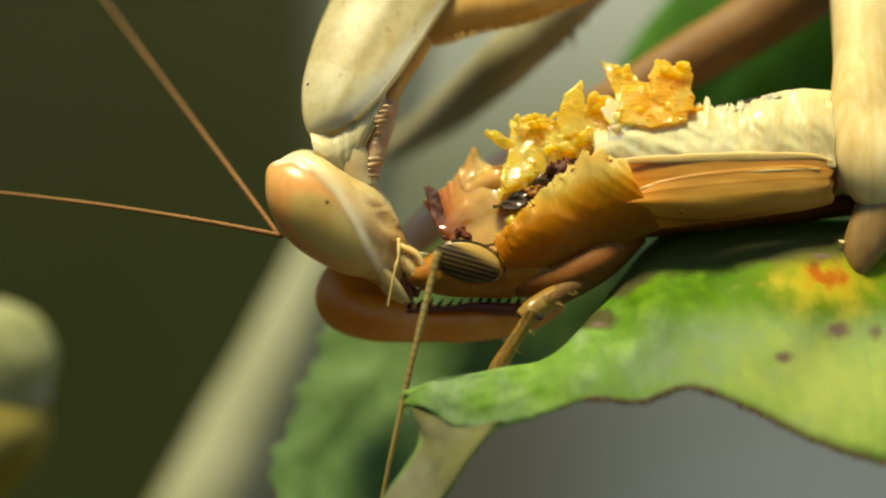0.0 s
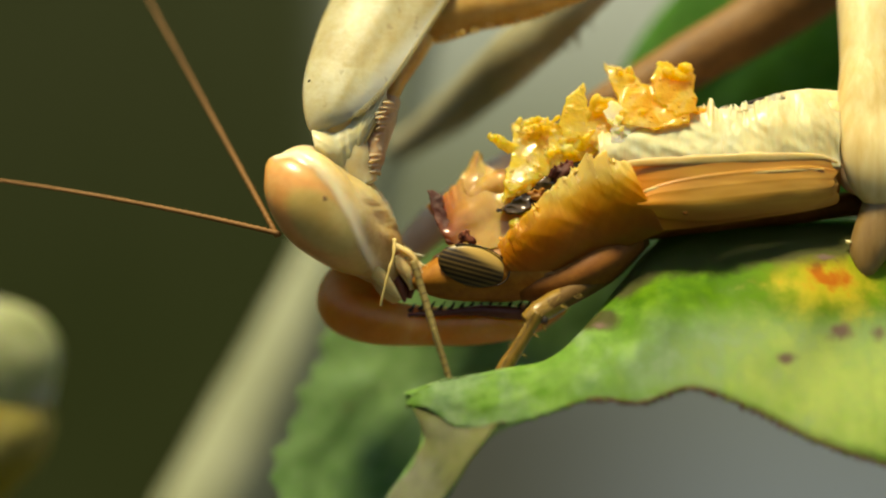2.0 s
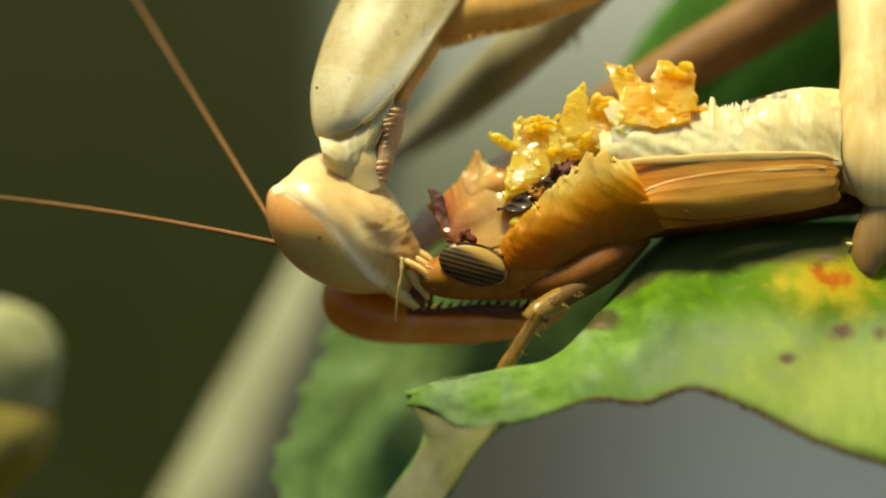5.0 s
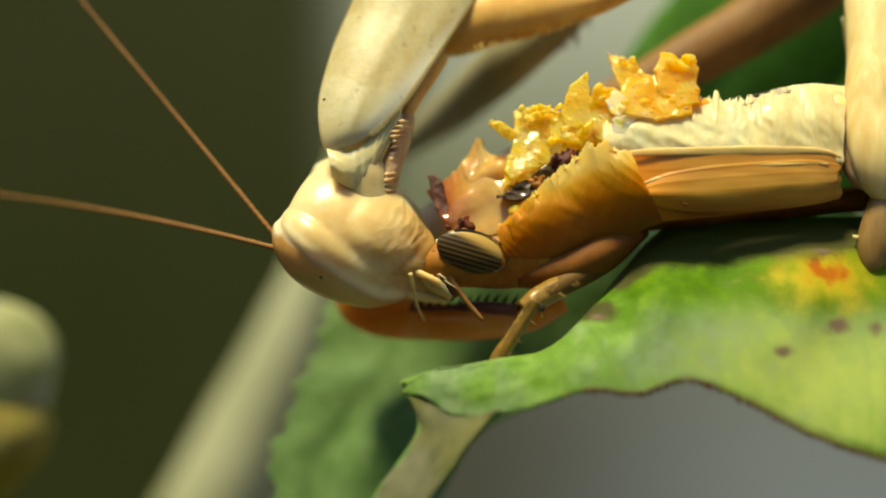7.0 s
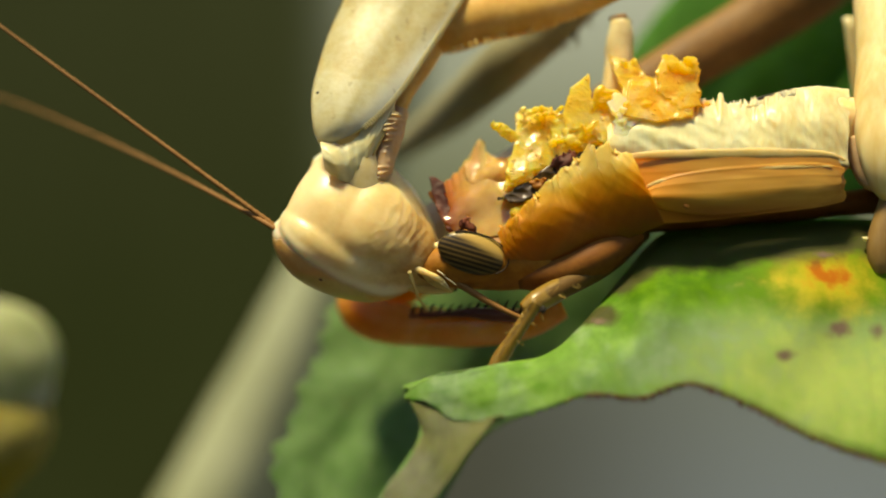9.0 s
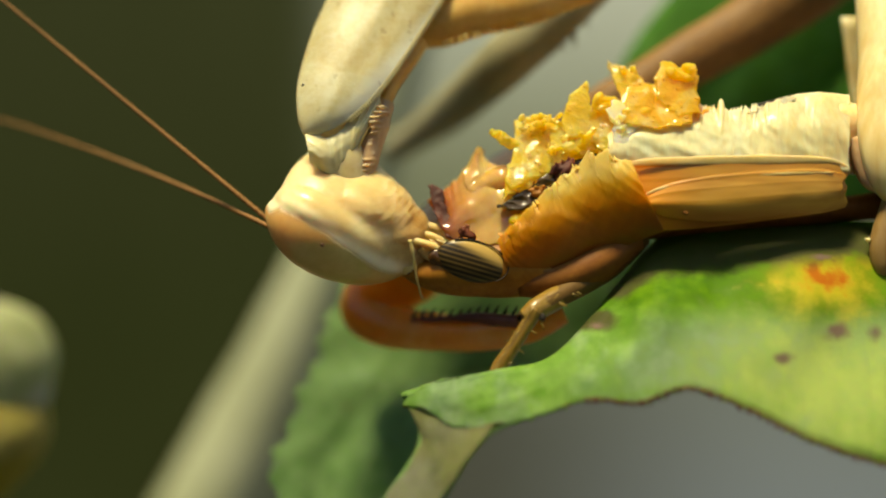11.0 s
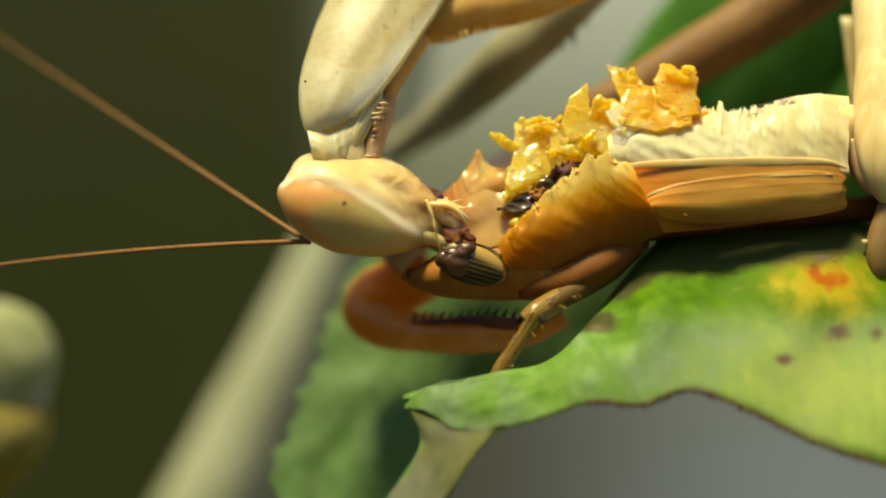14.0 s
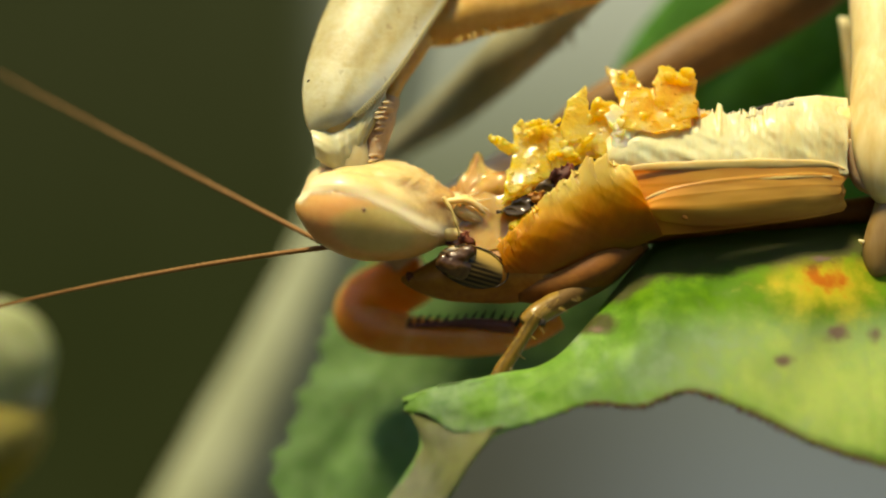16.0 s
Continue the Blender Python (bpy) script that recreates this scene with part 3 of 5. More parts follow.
def backdrop():
    m, nt, bs = nodes_of("distance_surface")
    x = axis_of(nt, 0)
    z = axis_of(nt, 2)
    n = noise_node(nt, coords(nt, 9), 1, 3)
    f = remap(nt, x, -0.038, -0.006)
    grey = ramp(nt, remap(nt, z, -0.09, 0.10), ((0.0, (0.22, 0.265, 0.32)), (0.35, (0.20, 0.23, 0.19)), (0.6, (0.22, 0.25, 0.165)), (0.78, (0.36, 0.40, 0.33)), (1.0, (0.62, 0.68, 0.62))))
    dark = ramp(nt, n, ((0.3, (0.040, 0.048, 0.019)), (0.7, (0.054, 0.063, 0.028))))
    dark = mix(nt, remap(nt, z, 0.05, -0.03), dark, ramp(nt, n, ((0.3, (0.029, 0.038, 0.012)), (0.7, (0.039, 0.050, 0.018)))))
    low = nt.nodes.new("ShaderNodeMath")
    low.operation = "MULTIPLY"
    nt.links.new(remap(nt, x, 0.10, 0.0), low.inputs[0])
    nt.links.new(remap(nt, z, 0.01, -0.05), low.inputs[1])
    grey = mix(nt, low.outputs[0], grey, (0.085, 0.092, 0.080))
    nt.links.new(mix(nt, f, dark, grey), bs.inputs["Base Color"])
    bs.inputs["Roughness"].default_value = 1.0
    bs.inputs["Specular IOR Level"].default_value = 0.0
    bm = bmesh.new()

    def f(u, v):
        a = (u - 0.5) * 1.2
        return Vector((0.9 * a, 0.26 - 0.25 * a * a, BASE - 0.45 + 0.9 * v))
    sheet(16, 8, f, 0.004, bm)
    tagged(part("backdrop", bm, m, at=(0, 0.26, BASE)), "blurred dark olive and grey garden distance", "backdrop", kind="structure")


def unseen_fill_wall():
    """Added dark green wall round the back, which the shot never turns to; it bounces fill light."""
    def f(u, v):
        a = radians(150 + 240 * u)
        r = 0.5 + 0.02 * noise.noise(Vector((u * 30, v * 20, 3)))
        return Vector((r * math.sin(a), 0.05 + r * math.cos(a) * 0.9 - 0.12, 0.62 * v + 0.1 + 0.02 * noise.noise(Vector((u * 40, v, 1)))))
    tagged(part("backdrop", sheet(96, 24, f, 0.01), FILL_WALL), "added unseen dark green wall round the plant, for bounced fill light", "hedge", kind="structure")


ground()
backdrop()
unseen_fill_wall()


# ---- plant ----
def stem():
    st = thing("plant_stem", pt(380, 2400, 900), "thick pale green upright plant stem, out of focus", "stem")
    part("node_ring", loft(((594, 432, 1380, 101, 101), (602, 412, 1380, 110, 110), (610, 392, 1380, 98, 98)), 4, 24, rough=4), STEM, st)
    part("stalk", loft(((-128, 2300, 1450, 203, 203), (202, 1300, 1430, 193, 193), (397, 870, 1400, 160, 160), (504, 640, 1390, 131, 131), (607, 400, 1380, 103, 103),
                        (690, 150, 1380, 91, 91), (752, -100, 1380, 90, 90), (852, -500, 1380, 86, 86)), 6, 28, rough=6, freq=150), STEM, st)


def bud():
    b = thing("leaf_bud", pt(-40, 900, 330), "pale green curled leaf bud, out of focus", "bud")
    part("upper_lobe", loft(((-130, 470, 620, 40, 50), (-60, 575, 620, 76, 80), (6, 612, 620, 100, 96), (16, 650, 620, 106, 98), (8, 704, 620, 88, 84), (-14, 750, 620, 60, 60)), 5, 24, rough=10), BUD, b)
    part("lower_lobe", loft(((-20, 700, 620, 70, 70), (10, 745, 610, 90, 84), (12, 778, 610, 88, 80), (-20, 836, 620, 64, 66), (-120, 950, 620, 40, 40)), 5, 24, rough=10), BUDLOW, b)


LEAF_O = pt(1200, 600, 0)


def front_leaf():
    lf = thing("leaf", LEAF_O, "green leaf with toothed edge, yellow blotch and brown spots", "leaf")
    back = curve_at(((712, 692, -70), (780, 672, -60), (880, 652, -52), (962, 636, -40), (1020, 588, -10), (1092, 502, 58), (1142, 440, 84), (1198, 406, 98), (1330, 394, 104), (1500, 390, 108), (1720, 386, 108)))
    front = curve_at(((715, 716, -76), (756, 720, -92), (816, 752, -106), (930, 737, -124), (1040, 702, -126), (1130, 708, -132), (1222, 682, -134), (1330, 722, -142), (1450, 780, -148), (1568, 818, -152), (1720, 868, -154)))
    rnd = random.Random(4)
    teeth = [rnd.uniform(0.3, 1.0) for _ in range(200)]

    def f(u, v):
        a, b = front(u), back(u)
        rise, far = 1 - (1 - v) ** 2.35, v
        p = np.array((a[0] + (b[0] - a[0]) * v, a[1] + (b[1] - a[1]) * rise, a[2] + (b[2] - a[2]) * far))
        s = math.sin(math.pi * v)
        k = 150 * u
        tooth = (1 - v) ** 8 * teeth[int(k)] * 10 * abs(math.sin(math.pi * k)) * min(1, u * 5)
        wave = 17 * noise.noise(Vector((u * 8, v * 2.5, 2.0))) + 4 * noise.noise(Vector((u * 26, v * 9, 5.0)))
        span = min(1.0, (a[1] - b[1]) / 200)
        return pt(p[0], p[1] + wave * s * 0.6 + tooth, p[2] - wave * s * 2 * span)
    def on_blade(x, y):
        spots = [f(i / 60, j / 40) for i in range(61) for j in range(41)]
        eye = Vector((0, -EYE_D, BASE))
        way = (pt(x, y) - eye).normalized()
        return min(spots, key=lambda p: ((p - eye) - way * (p - eye).dot(way)).length) - LEAF_O
    marks = [(tuple(on_blade(x, y)), r * G, w) for x, y, r, w in ((1478, 580, 17, 1.7), (1395, 632, 11, 2), (1562, 592, 16, 1.2), (1448, 452, 6, 4), (1060, 575, 8, 2.5))]
    # last list: painted shade below the prey's body and along the left slope
    LEAF = leaf_material("front_leaf_surface", (0.10, 0.25, 0.025), (0.26, 0.43, 0.10), tuple(on_blade(1452, 490)), marks, mapped=[(tuple(on_blade(x, y)), r * G, w) for x, y, r, w in ((1120, 486, 32, 2.2), (1190, 446, 48, 3), (1340, 432, 50, 4), (1480, 420, 40, 3.2), (1052, 566, 22, 2.2), (1096, 508, 26, 2))])
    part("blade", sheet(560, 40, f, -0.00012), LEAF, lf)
    left = curve_at(((714, 694, -66), (740, 742, -86), (744, 785, -100), (715, 835, -114), (680, 885, -126), (640, 960, -140)))
    right = curve_at(((868, 732, -104), (846, 785, -126), (815, 835, -144), (778, 885, -156), (745, 935, -166), (700, 1010, -176)))

    def g(u, v):
        a, b = left(u), right(u)
        hang = min(1.0, u * 3.2) ** 0.7
        p = (a + (b - a) * v) * hang + (front(0.27 * v) + np.array((0, 2, -1))) * (1 - hang)
        s = math.sin(math.pi * v)
        return pt(p[0], p[1], p[2] - 8 * s * u + 18 * s * (1 - u) ** 5 + 6 * noise.noise(Vector((u * 6, v * 4, 0))))
    part("folded_underside", sheet(50, 20, g, 0.0001), UNDER, lf, "pale folded underside of the leaf")
    margin = []
    for i in range(90):
        u = 0.36 + 0.64 * i / 89
        x, y, d = front(u)
        w = 0.7 + 1.0 * noise.noise(Vector((u * 60, 1, 0)))
        margin.append((x, y + 2.5 + 2 * noise.noise(Vector((u * 90, 4, 0))), d, w, w))
    part("leaf_margin", loft(margin, 4, 8, rough=2, freq=2600), BROWN, lf, "dark toothed leaf margin")
    points = bmesh.new()
    for i in range(110):
        u = 0.40 + 0.60 * i / 109 + rnd.uniform(-0.003, 0.003)
        x, y, d = front(u)
        spine(x, y, d, x + rnd.uniform(-2, 5), y + rnd.uniform(5, 14), d, rnd.uniform(1.4, 3.4), points)
    tagged(part("margin_teeth", points, DARKRED, lf, "tiny dark teeth along the leaf's edge"), kind="stuff")
    part("fold_rim", loft([(*left(i / 12), 3.2, 4) for i in range(13)], 3, 10), LEAF, lf)
    return lf


def back_leaf():
    lf = thing("leaf", pt(800, 900, 330), "shaded green leaf with notched edge and brown spot", "leaf")
    left = curve_at(((470, 980, 240), (486, 882, 275), (480, 812, 300), (512, 760, 320), (530, 690, 345), (560, 640, 365), (572, 585, 385), (596, 530, 405), (660, 420, 440)))
    right = curve_at(((680, 1060, 200), (750, 950, 230), (800, 860, 250), (850, 780, 270), (960, 720, 290), (1120, 660, 310), (1230, 600, 335), (1360, 520, 355), (1500, 390, 390)))

    def f(u, v):
        a, b = left(u), right(u)
        p = a + (b - a) * v
        e = (1 - v) ** 20
        return pt(p[0] + e * 7 * math.sin(u * 60), p[1], p[2] + 14 * math.sin(math.pi * v) + 16 * noise.noise(Vector((u * 5, v * 5, 1))))
    part("blade", sheet(70, 60, f, 0.00012), LEAFBACK, lf)
    part("blemish", lump(609, 717, 336, 13, 11, 4, 0, 0.3, 900, 3), BROWN, lf, "small dark brown leaf spot")
    return lf


def shade_leaves():
    for (x, y, d, w, h, turn) in ((1330, 60, 520, 330, 150, -42), (1480, 250, 560, 260, 120, -50)):
        lf = thing("leaf", pt(x, y, d), "dark green leaf in the shade, out of focus", "leaf", "shaded leaves behind")
        ca, sa = math.cos(radians(turn)), math.sin(radians(turn))

        def f(u, v):
            p, q = (u - 0.5) * 2 * w, (v - 0.5) * 2 * h * math.sqrt(max(0.02, 1 - (2 * u - 1) ** 2))
            return pt(x + p * ca - q * sa, y + p * sa + q * ca, d + 40 * (2 * v - 1) ** 2 - 60 * u)
        part("blade", sheet(24, 12, f, 0.00012), DARKLEAF, lf)
        part("midrib", loft([(x + (u - 0.5) * 2 * w * ca, y + (u - 0.5) * 2 * w * sa, d - 60 * u - 3, 5, 5) for u in (0.02, 0.3, 0.6, 0.98)], 4, 8), DARKLEAF, lf)


stem()
bud()
LEAF_FRONT = front_leaf()
LEAF_BACK = back_leaf()
shade_leaves()


# ---- prey: a half-eaten grasshopper ----
PREY_O = pt(1050, 400, 60)


def drops(flesh, n, small, large, seed, g, material, flat=0.5):
    """Wet beads added on the lit, near side of the flesh to give it glints."""
    rnd = random.Random(seed)
    flesh.normal_update()
    spots = [v for v in flesh.verts if abs(v.normal.y) > 0.3 and abs(v.normal.z) > 0.25 and v.normal.y * v.normal.z < 0]
    bm = bmesh.new()
    for v in rnd.sample(spots, min(n, len(spots))):
        r = rnd.uniform(small, large) * G
        nrm = v.normal if v.normal.z > 0 else -v.normal
        side = nrm.orthogonal().normalized()
        turn = rnd.uniform(0, 6.3)
        a = side * math.cos(turn) + nrm.cross(side) * math.sin(turn)
        b = nrm.cross(a)
        for q in bmesh.ops.create_icosphere(bm, subdivisions=2, radius=1)["verts"]:
            c = q.co.copy()
            q.co = v.co + a * c.x * r * 1.5 + b * c.y * r + nrm * c.z * r * flat
    tagged(part("glint_beads", bm, material, g), "added wet beads that make the flesh's glints", kind="stuff")


def prey():
    g = thing("grasshopper", PREY_O, "half-eaten orange-brown grasshopper lying on the leaf", "grasshopper")
    P = {}
    # face and jaw below the eye
    P["face"] = part("face", loft(((708, 486, 56, 8, 16), (738, 488, 50, 24, 34), (790, 482, 48, 44, 50), (850, 474, 48, 52, 54), (910, 470, 52, 58, 58), (960, 466, 56, 56, 56)), 5, 24, rough=5), PREYFACE, g)
    part("mouth_rim", lump(735, 488, 52, 26, 13, 26, 20, 0.5, 1500, 3), FLESH_R, g, "dark chewed mouth edge")
    pulp = lump(784, 460, 62, 32, 22, 14, 15, 0.35, 600, 4)
    lump(804, 442, 62, 24, 14, 12, -30, 0.4, 700, 4, pulp)
    tatter(790, 456, 58, 26, 16, 4, -20, 10, 4, 81, 0.6, pulp)
    P["pulp"] = part("chewed_pulp", wrinkle(fuse(pulp, 1.8, 0.6, 900, 3), 2.5, (700, 700, 700)), PULP, g, "dark wet chewed pulp", at=pt(790, 456, 60))
    part("eye", lump(829, 463, 0, 63, 37, 16, 15, 0.0, 1, 4), PREY_EYE, g, "dark striped compound eye with yellow top", at=pt(829, 462, 2))
    ring = [(829 + 66 * math.cos(a) * math.cos(0.23) - 37 * math.sin(a) * math.sin(0.23), 464 + 66 * math.cos(a) * math.sin(0.23) + 37 * math.sin(a) * math.cos(0.23), -7, 1.1, 2)
            for a in np.linspace(-2.2, 0.75, 14)]
    part("eye_rim", loft(ring, 3, 8), BLACK, g)
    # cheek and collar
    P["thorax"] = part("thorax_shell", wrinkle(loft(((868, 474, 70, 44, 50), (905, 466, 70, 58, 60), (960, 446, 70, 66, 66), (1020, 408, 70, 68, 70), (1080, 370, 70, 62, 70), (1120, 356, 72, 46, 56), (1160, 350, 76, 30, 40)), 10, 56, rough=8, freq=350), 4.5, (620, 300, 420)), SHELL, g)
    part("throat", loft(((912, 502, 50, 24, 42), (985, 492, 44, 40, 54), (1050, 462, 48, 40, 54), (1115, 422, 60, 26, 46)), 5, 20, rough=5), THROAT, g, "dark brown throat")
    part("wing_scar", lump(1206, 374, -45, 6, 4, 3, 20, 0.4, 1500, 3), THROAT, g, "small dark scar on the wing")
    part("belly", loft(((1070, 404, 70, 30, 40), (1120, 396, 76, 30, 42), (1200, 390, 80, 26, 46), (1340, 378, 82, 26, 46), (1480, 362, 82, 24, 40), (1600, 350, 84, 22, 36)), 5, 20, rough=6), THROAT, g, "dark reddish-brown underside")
    # torn shell flap
    low_edge = curve_at(((898, 506, 50), (940, 512, 48), (995, 496, 46), (1052, 464, 40), (1104, 432, 18), (1168, 406, -14)))
    high_edge = curve_at(((876, 424, 16), (902, 400, 8), (946, 352, 6), (996, 306, 8), (1044, 276, 4), (1108, 284, -14)))

    def flap(u, v):
        a, b = low_edge(u), high_edge(u)
        jag = (14 * noise.noise(Vector((u * 7, 0, 3))) + 26 * noise.noise(Vector((u * 17, 0, 8))) + 14 * noise.noise(Vector((u * 41, 0, 1))) + 3 * noise.noise(Vector((u * 110, 0, 1)))) * min(1, 5 * (1 - u))
        p = a + (b - a) * v
        crease = 2.6 * abs(noise.noise(Vector((u * 7 + 2.5 * v, v * 1.4, 5)))) + 1.0 * abs(noise.noise(Vector((u * 15 + 5 * v, v * 2, 9)))) + 6 * noise.noise(Vector((u * 3, v * 2, 0)))
        curl = 9 * max(0, v - 0.86) / 0.14 * noise.noise(Vector((u * 14, 0, 6)))
        return pt(p[0] + 0.5 * jag * v ** 6, p[1] - jag * v ** 6, p[2] - (44 - 16 * u ** 4) * math.sin(math.pi * (0.06 + 0.80 * v)) ** 0.85 + crease - curl)
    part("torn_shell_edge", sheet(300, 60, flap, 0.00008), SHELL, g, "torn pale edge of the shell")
    fibres = bmesh.new()
    rag = random.Random(3)
    for k in range(30):
        u = rag.uniform(0.02, 0.90)
        x, y, d = high_edge(u)
        long = rag.uniform(1, 8) * (1.5 if 0.3 < u < 0.75 else 1)
        lean = rag.uniform(-1.2, 0.5)
        spine(x + 4, y + 7, d - 22, x + long * lean, y - long, d - 16 + rag.uniform(-6, 6), rag.uniform(1.5, 4), fibres)
    tagged(part("torn_fringe", wrinkle(fibres, 0.7, (1500, 1500, 1500)), SHELL, g, "pale torn fibres of the shell"), kind="stuff")
    # flesh
    crest_line = curve_at(((760, 348, 78), (786, 330, 82), (816, 298, 86), (838, 264, 88), (856, 290, 80), (884, 300, 74), (915, 290, 70), (955, 300, 60)))
    foot_line = curve_at(((782, 424, 26), (806, 434, 16), (840, 436, 10), (880, 430, 8), (910, 414, 6), (938, 390, 4), (962, 360, 6), (985, 330, 10)))

    def slope(u, v):
        a, b = foot_line(u), crest_line(u)
        jag = v ** 5 * (9 * noise.noise(Vector((u * 12, 0, 1))) + 5 * noise.noise(Vector((u * 36, 0, 4))))
        p = a + (b - a) * v
        dip = 13 * noise.noise(Vector((u * 3.4, v * 2.6, 2))) + 1.6 * noise.noise(Vector((u * 11, v * 7, 5)))
        return pt(p[0], p[1] - jag, p[2] - 14 * math.sin(math.pi * v) + dip * math.sin(math.pi * (0.1 + 0.85 * v)))
    pink = sheet(120, 80, slope, -16 * G)
    pink.normal_update()
    part("wet_neck_flesh", pink, FLESH_P, g, "glossy wet pinkish flesh")
    part("neck_core", loft(((800, 400, 74, 20, 24), (850, 390, 78, 40, 34), (910, 370, 80, 50, 40), (960, 350, 80, 44, 40)), 5, 24, rough=8), FLESH_P, g)
    scab = chunk(((750, 330), (774, 334), (782, 368), (796, 402), (812, 430), (798, 434), (776, 408), (762, 378), (754, 350)), 36, 14, 0.42, 41, bmesh.new(), 6)
    part("dark_scab", wrinkle(fuse(scab, 1.6, 1.2, 900, 1), 3, (900, 700, 900)), FLESH_R, g, "dark red dried edge")
    part("dark_scab", fuse(tatter(814, 416, 4, 14, 8, 6, 0, 8, 7, 6, 0.4), 2.0, 2), FLESH_R, g, "dark red dried edge")
    pk = chunk(((812, 320), (836, 262), (862, 292), (906, 296), (918, 330), (870, 350), (826, 352)), 62, 26, 0.45, 3, bmesh.new(), 3)
    lump(868, 330, 60, 50, 28, 26, -25, 0.22, 500, 4, pk)
    part("pink_flesh", wrinkle(fuse(pk, 1.8, 0, 500, 4), 3, (500, 400, 500)), FLESH_P, g, "ragged pinkish flesh")
    yl = chunk(((902, 214), (936, 206), (986, 216), (996, 262), (976, 300), (930, 318), (896, 338), (884, 318), (900, 280)), 26, 34, 0.5, 11, bmesh.new(), 5)
    chunk(((984, 214), (1000, 168), (1028, 144), (1036, 192), (1030, 236), (992, 244)), 24, 12, 0.3, 12, yl, 4)
    chunk(((960, 236), (1020, 206), (1072, 176), (1084, 222), (1058, 262), (1006, 280), (968, 292)), 30, 34, 0.4, 13, yl, 6)
    chunk(((960, 262), (1004, 246), (1046, 232), (1052, 262), (1010, 278), (972, 300)), 12, 18, 0.2, 14, yl, 12)
    chunk(((888, 296), (912, 264), (960, 250), (968, 306), (930, 330), (884, 352)), 16, 24, 0.4, 15, yl, 8)
    chunk(((1034, 190), (1062, 168), (1092, 178), (1098, 240), (1060, 262), (1032, 250)), 22, 26, 0.4, 16, yl, 9)
    tatter(940, 212, 34, 44, 8, 8, -4, 14, 5, 19, 0.5, yl)
    tatter(1010, 250, 8, 46, 16, 8, -26, 12, 7, 20, 0.2, yl)
    lump(948, 286, 66, 46, 44, 30, -15, 0.3, 700, 4, yl)
    lump(1020, 256, 60, 56, 40, 30, -30, 0.3, 700, 4, yl)
    lump(920, 330, 54, 40, 22, 24, -28, 0.3, 700, 4, yl)
    tatter(1052, 196, 28, 26, 24, 10, -35, 16, 6, 17, 0.1, yl)
    tatter(960, 226, 34, 60, 10, 12, -6, 10, 6, 18, 0.3, yl)
    shard(905, 246, 40, 8, 26, -60, 27, yl)
    yellow = wrinkle(wrinkle(fuse(yl, 1.6, 0, 700, 4), 3.4, (420, 300, 420)), 1.6, (1300, 1300, 1300))
    drops(yellow, 60, 1.6, 4, 5, g, FLESH_Y)
    part("yellow_flesh", yellow, FLESH_Y, g, "ragged wet yellow flesh")
    og = chunk(((1064, 108), (1084, 116), (1112, 122), (1134, 146), (1158, 152), (1208, 158), (1216, 214), (1150, 226), (1090, 214), (1092, 170), (1078, 150)), 28, 36, 0.55, 21, bmesh.new(), 5)
    chunk(((1148, 140), (1164, 104), (1190, 114), (1226, 116), (1222, 150), (1232, 196), (1190, 200), (1156, 176)), 24, 26, 0.4, 22, og, 8)
    chunk(((1104, 150), (1140, 152), (1152, 186), (1122, 204), (1098, 190)), 14, 18, 0.3, 23, og, 4)
    lump(1150, 184, 66, 56, 40, 30, -6, 0.3, 700, 4, og)
    tatter(1196, 132, 30, 26, 20, 12, 10, 16, 7, 32, 0.3, og)
    tatter(1092, 122, 36, 24, 6, 10, 10, 8, 5, 35, 0.6, og)
    tatter(1140, 200, 12, 44, 12, 8, 0, 12, 7, 36, 0.2, og)
    tatter(1222, 204, 48, 30, 10, 18, 5, 12, 9, 34, 0.3, og)
    orange = wrinkle(wrinkle(fuse(og, 1.6, 0, 700, 4), 3.4, (400, 300, 400)), 1.6, (1300, 1300, 1300))
    drops(orange, 36, 1.6, 4, 6, g, FLESH_O)
    part("orange_flesh", orange, FLESH_O, g, "ragged orange flesh")
    torn = chunk(((1064, 196), (1078, 172), (1100, 184), (1108, 208), (1134, 216), (1108, 236), (1104, 268), (1070, 270), (1078, 228)), 2, 12, 0.3, 42, bmesh.new(), 8)
    part("pale_flesh", fuse(tatter(1088, 232, 2, 20, 34, 6, -10, 10, 5, 41, 0.8, torn), 1.5, 1.6, 900, 1), WHITE_FLESH, g, "pale torn skin")
    gut = chunk(((874, 366), (920, 336), (972, 300), (1048, 270), (1030, 300), (984, 330), (956, 362), (910, 372)), 6, 22, 0.2, 31, bmesh.new(), 4)
    part("dark_gut", wrinkle(fuse(gut, 1.6, 1.4, 1100, 1), 5, (700, 500, 1100)), FLESH_D, g, "dark wet gut")
    part("gut_knot", fuse(tatter(988, 296, 0, 20, 11, 6, -25, 12, 8, 71, 0.2), 1.8, 1.5), FLESH_R, g, "dark red wet knot")
    part("gut_knot", fuse(tatter(946, 344, -2, 10, 12, 5, -25, 8, 6, 72, 0.5), 1.8, 1.5), PREYFACE, g, "torn brown thread")
    part("yellow_fat", fuse(tatter(930, 384, 4, 24, 11, 8, -25, 16, 10, 52, 0.1), 2.4, 3), FLESH_Y, g)
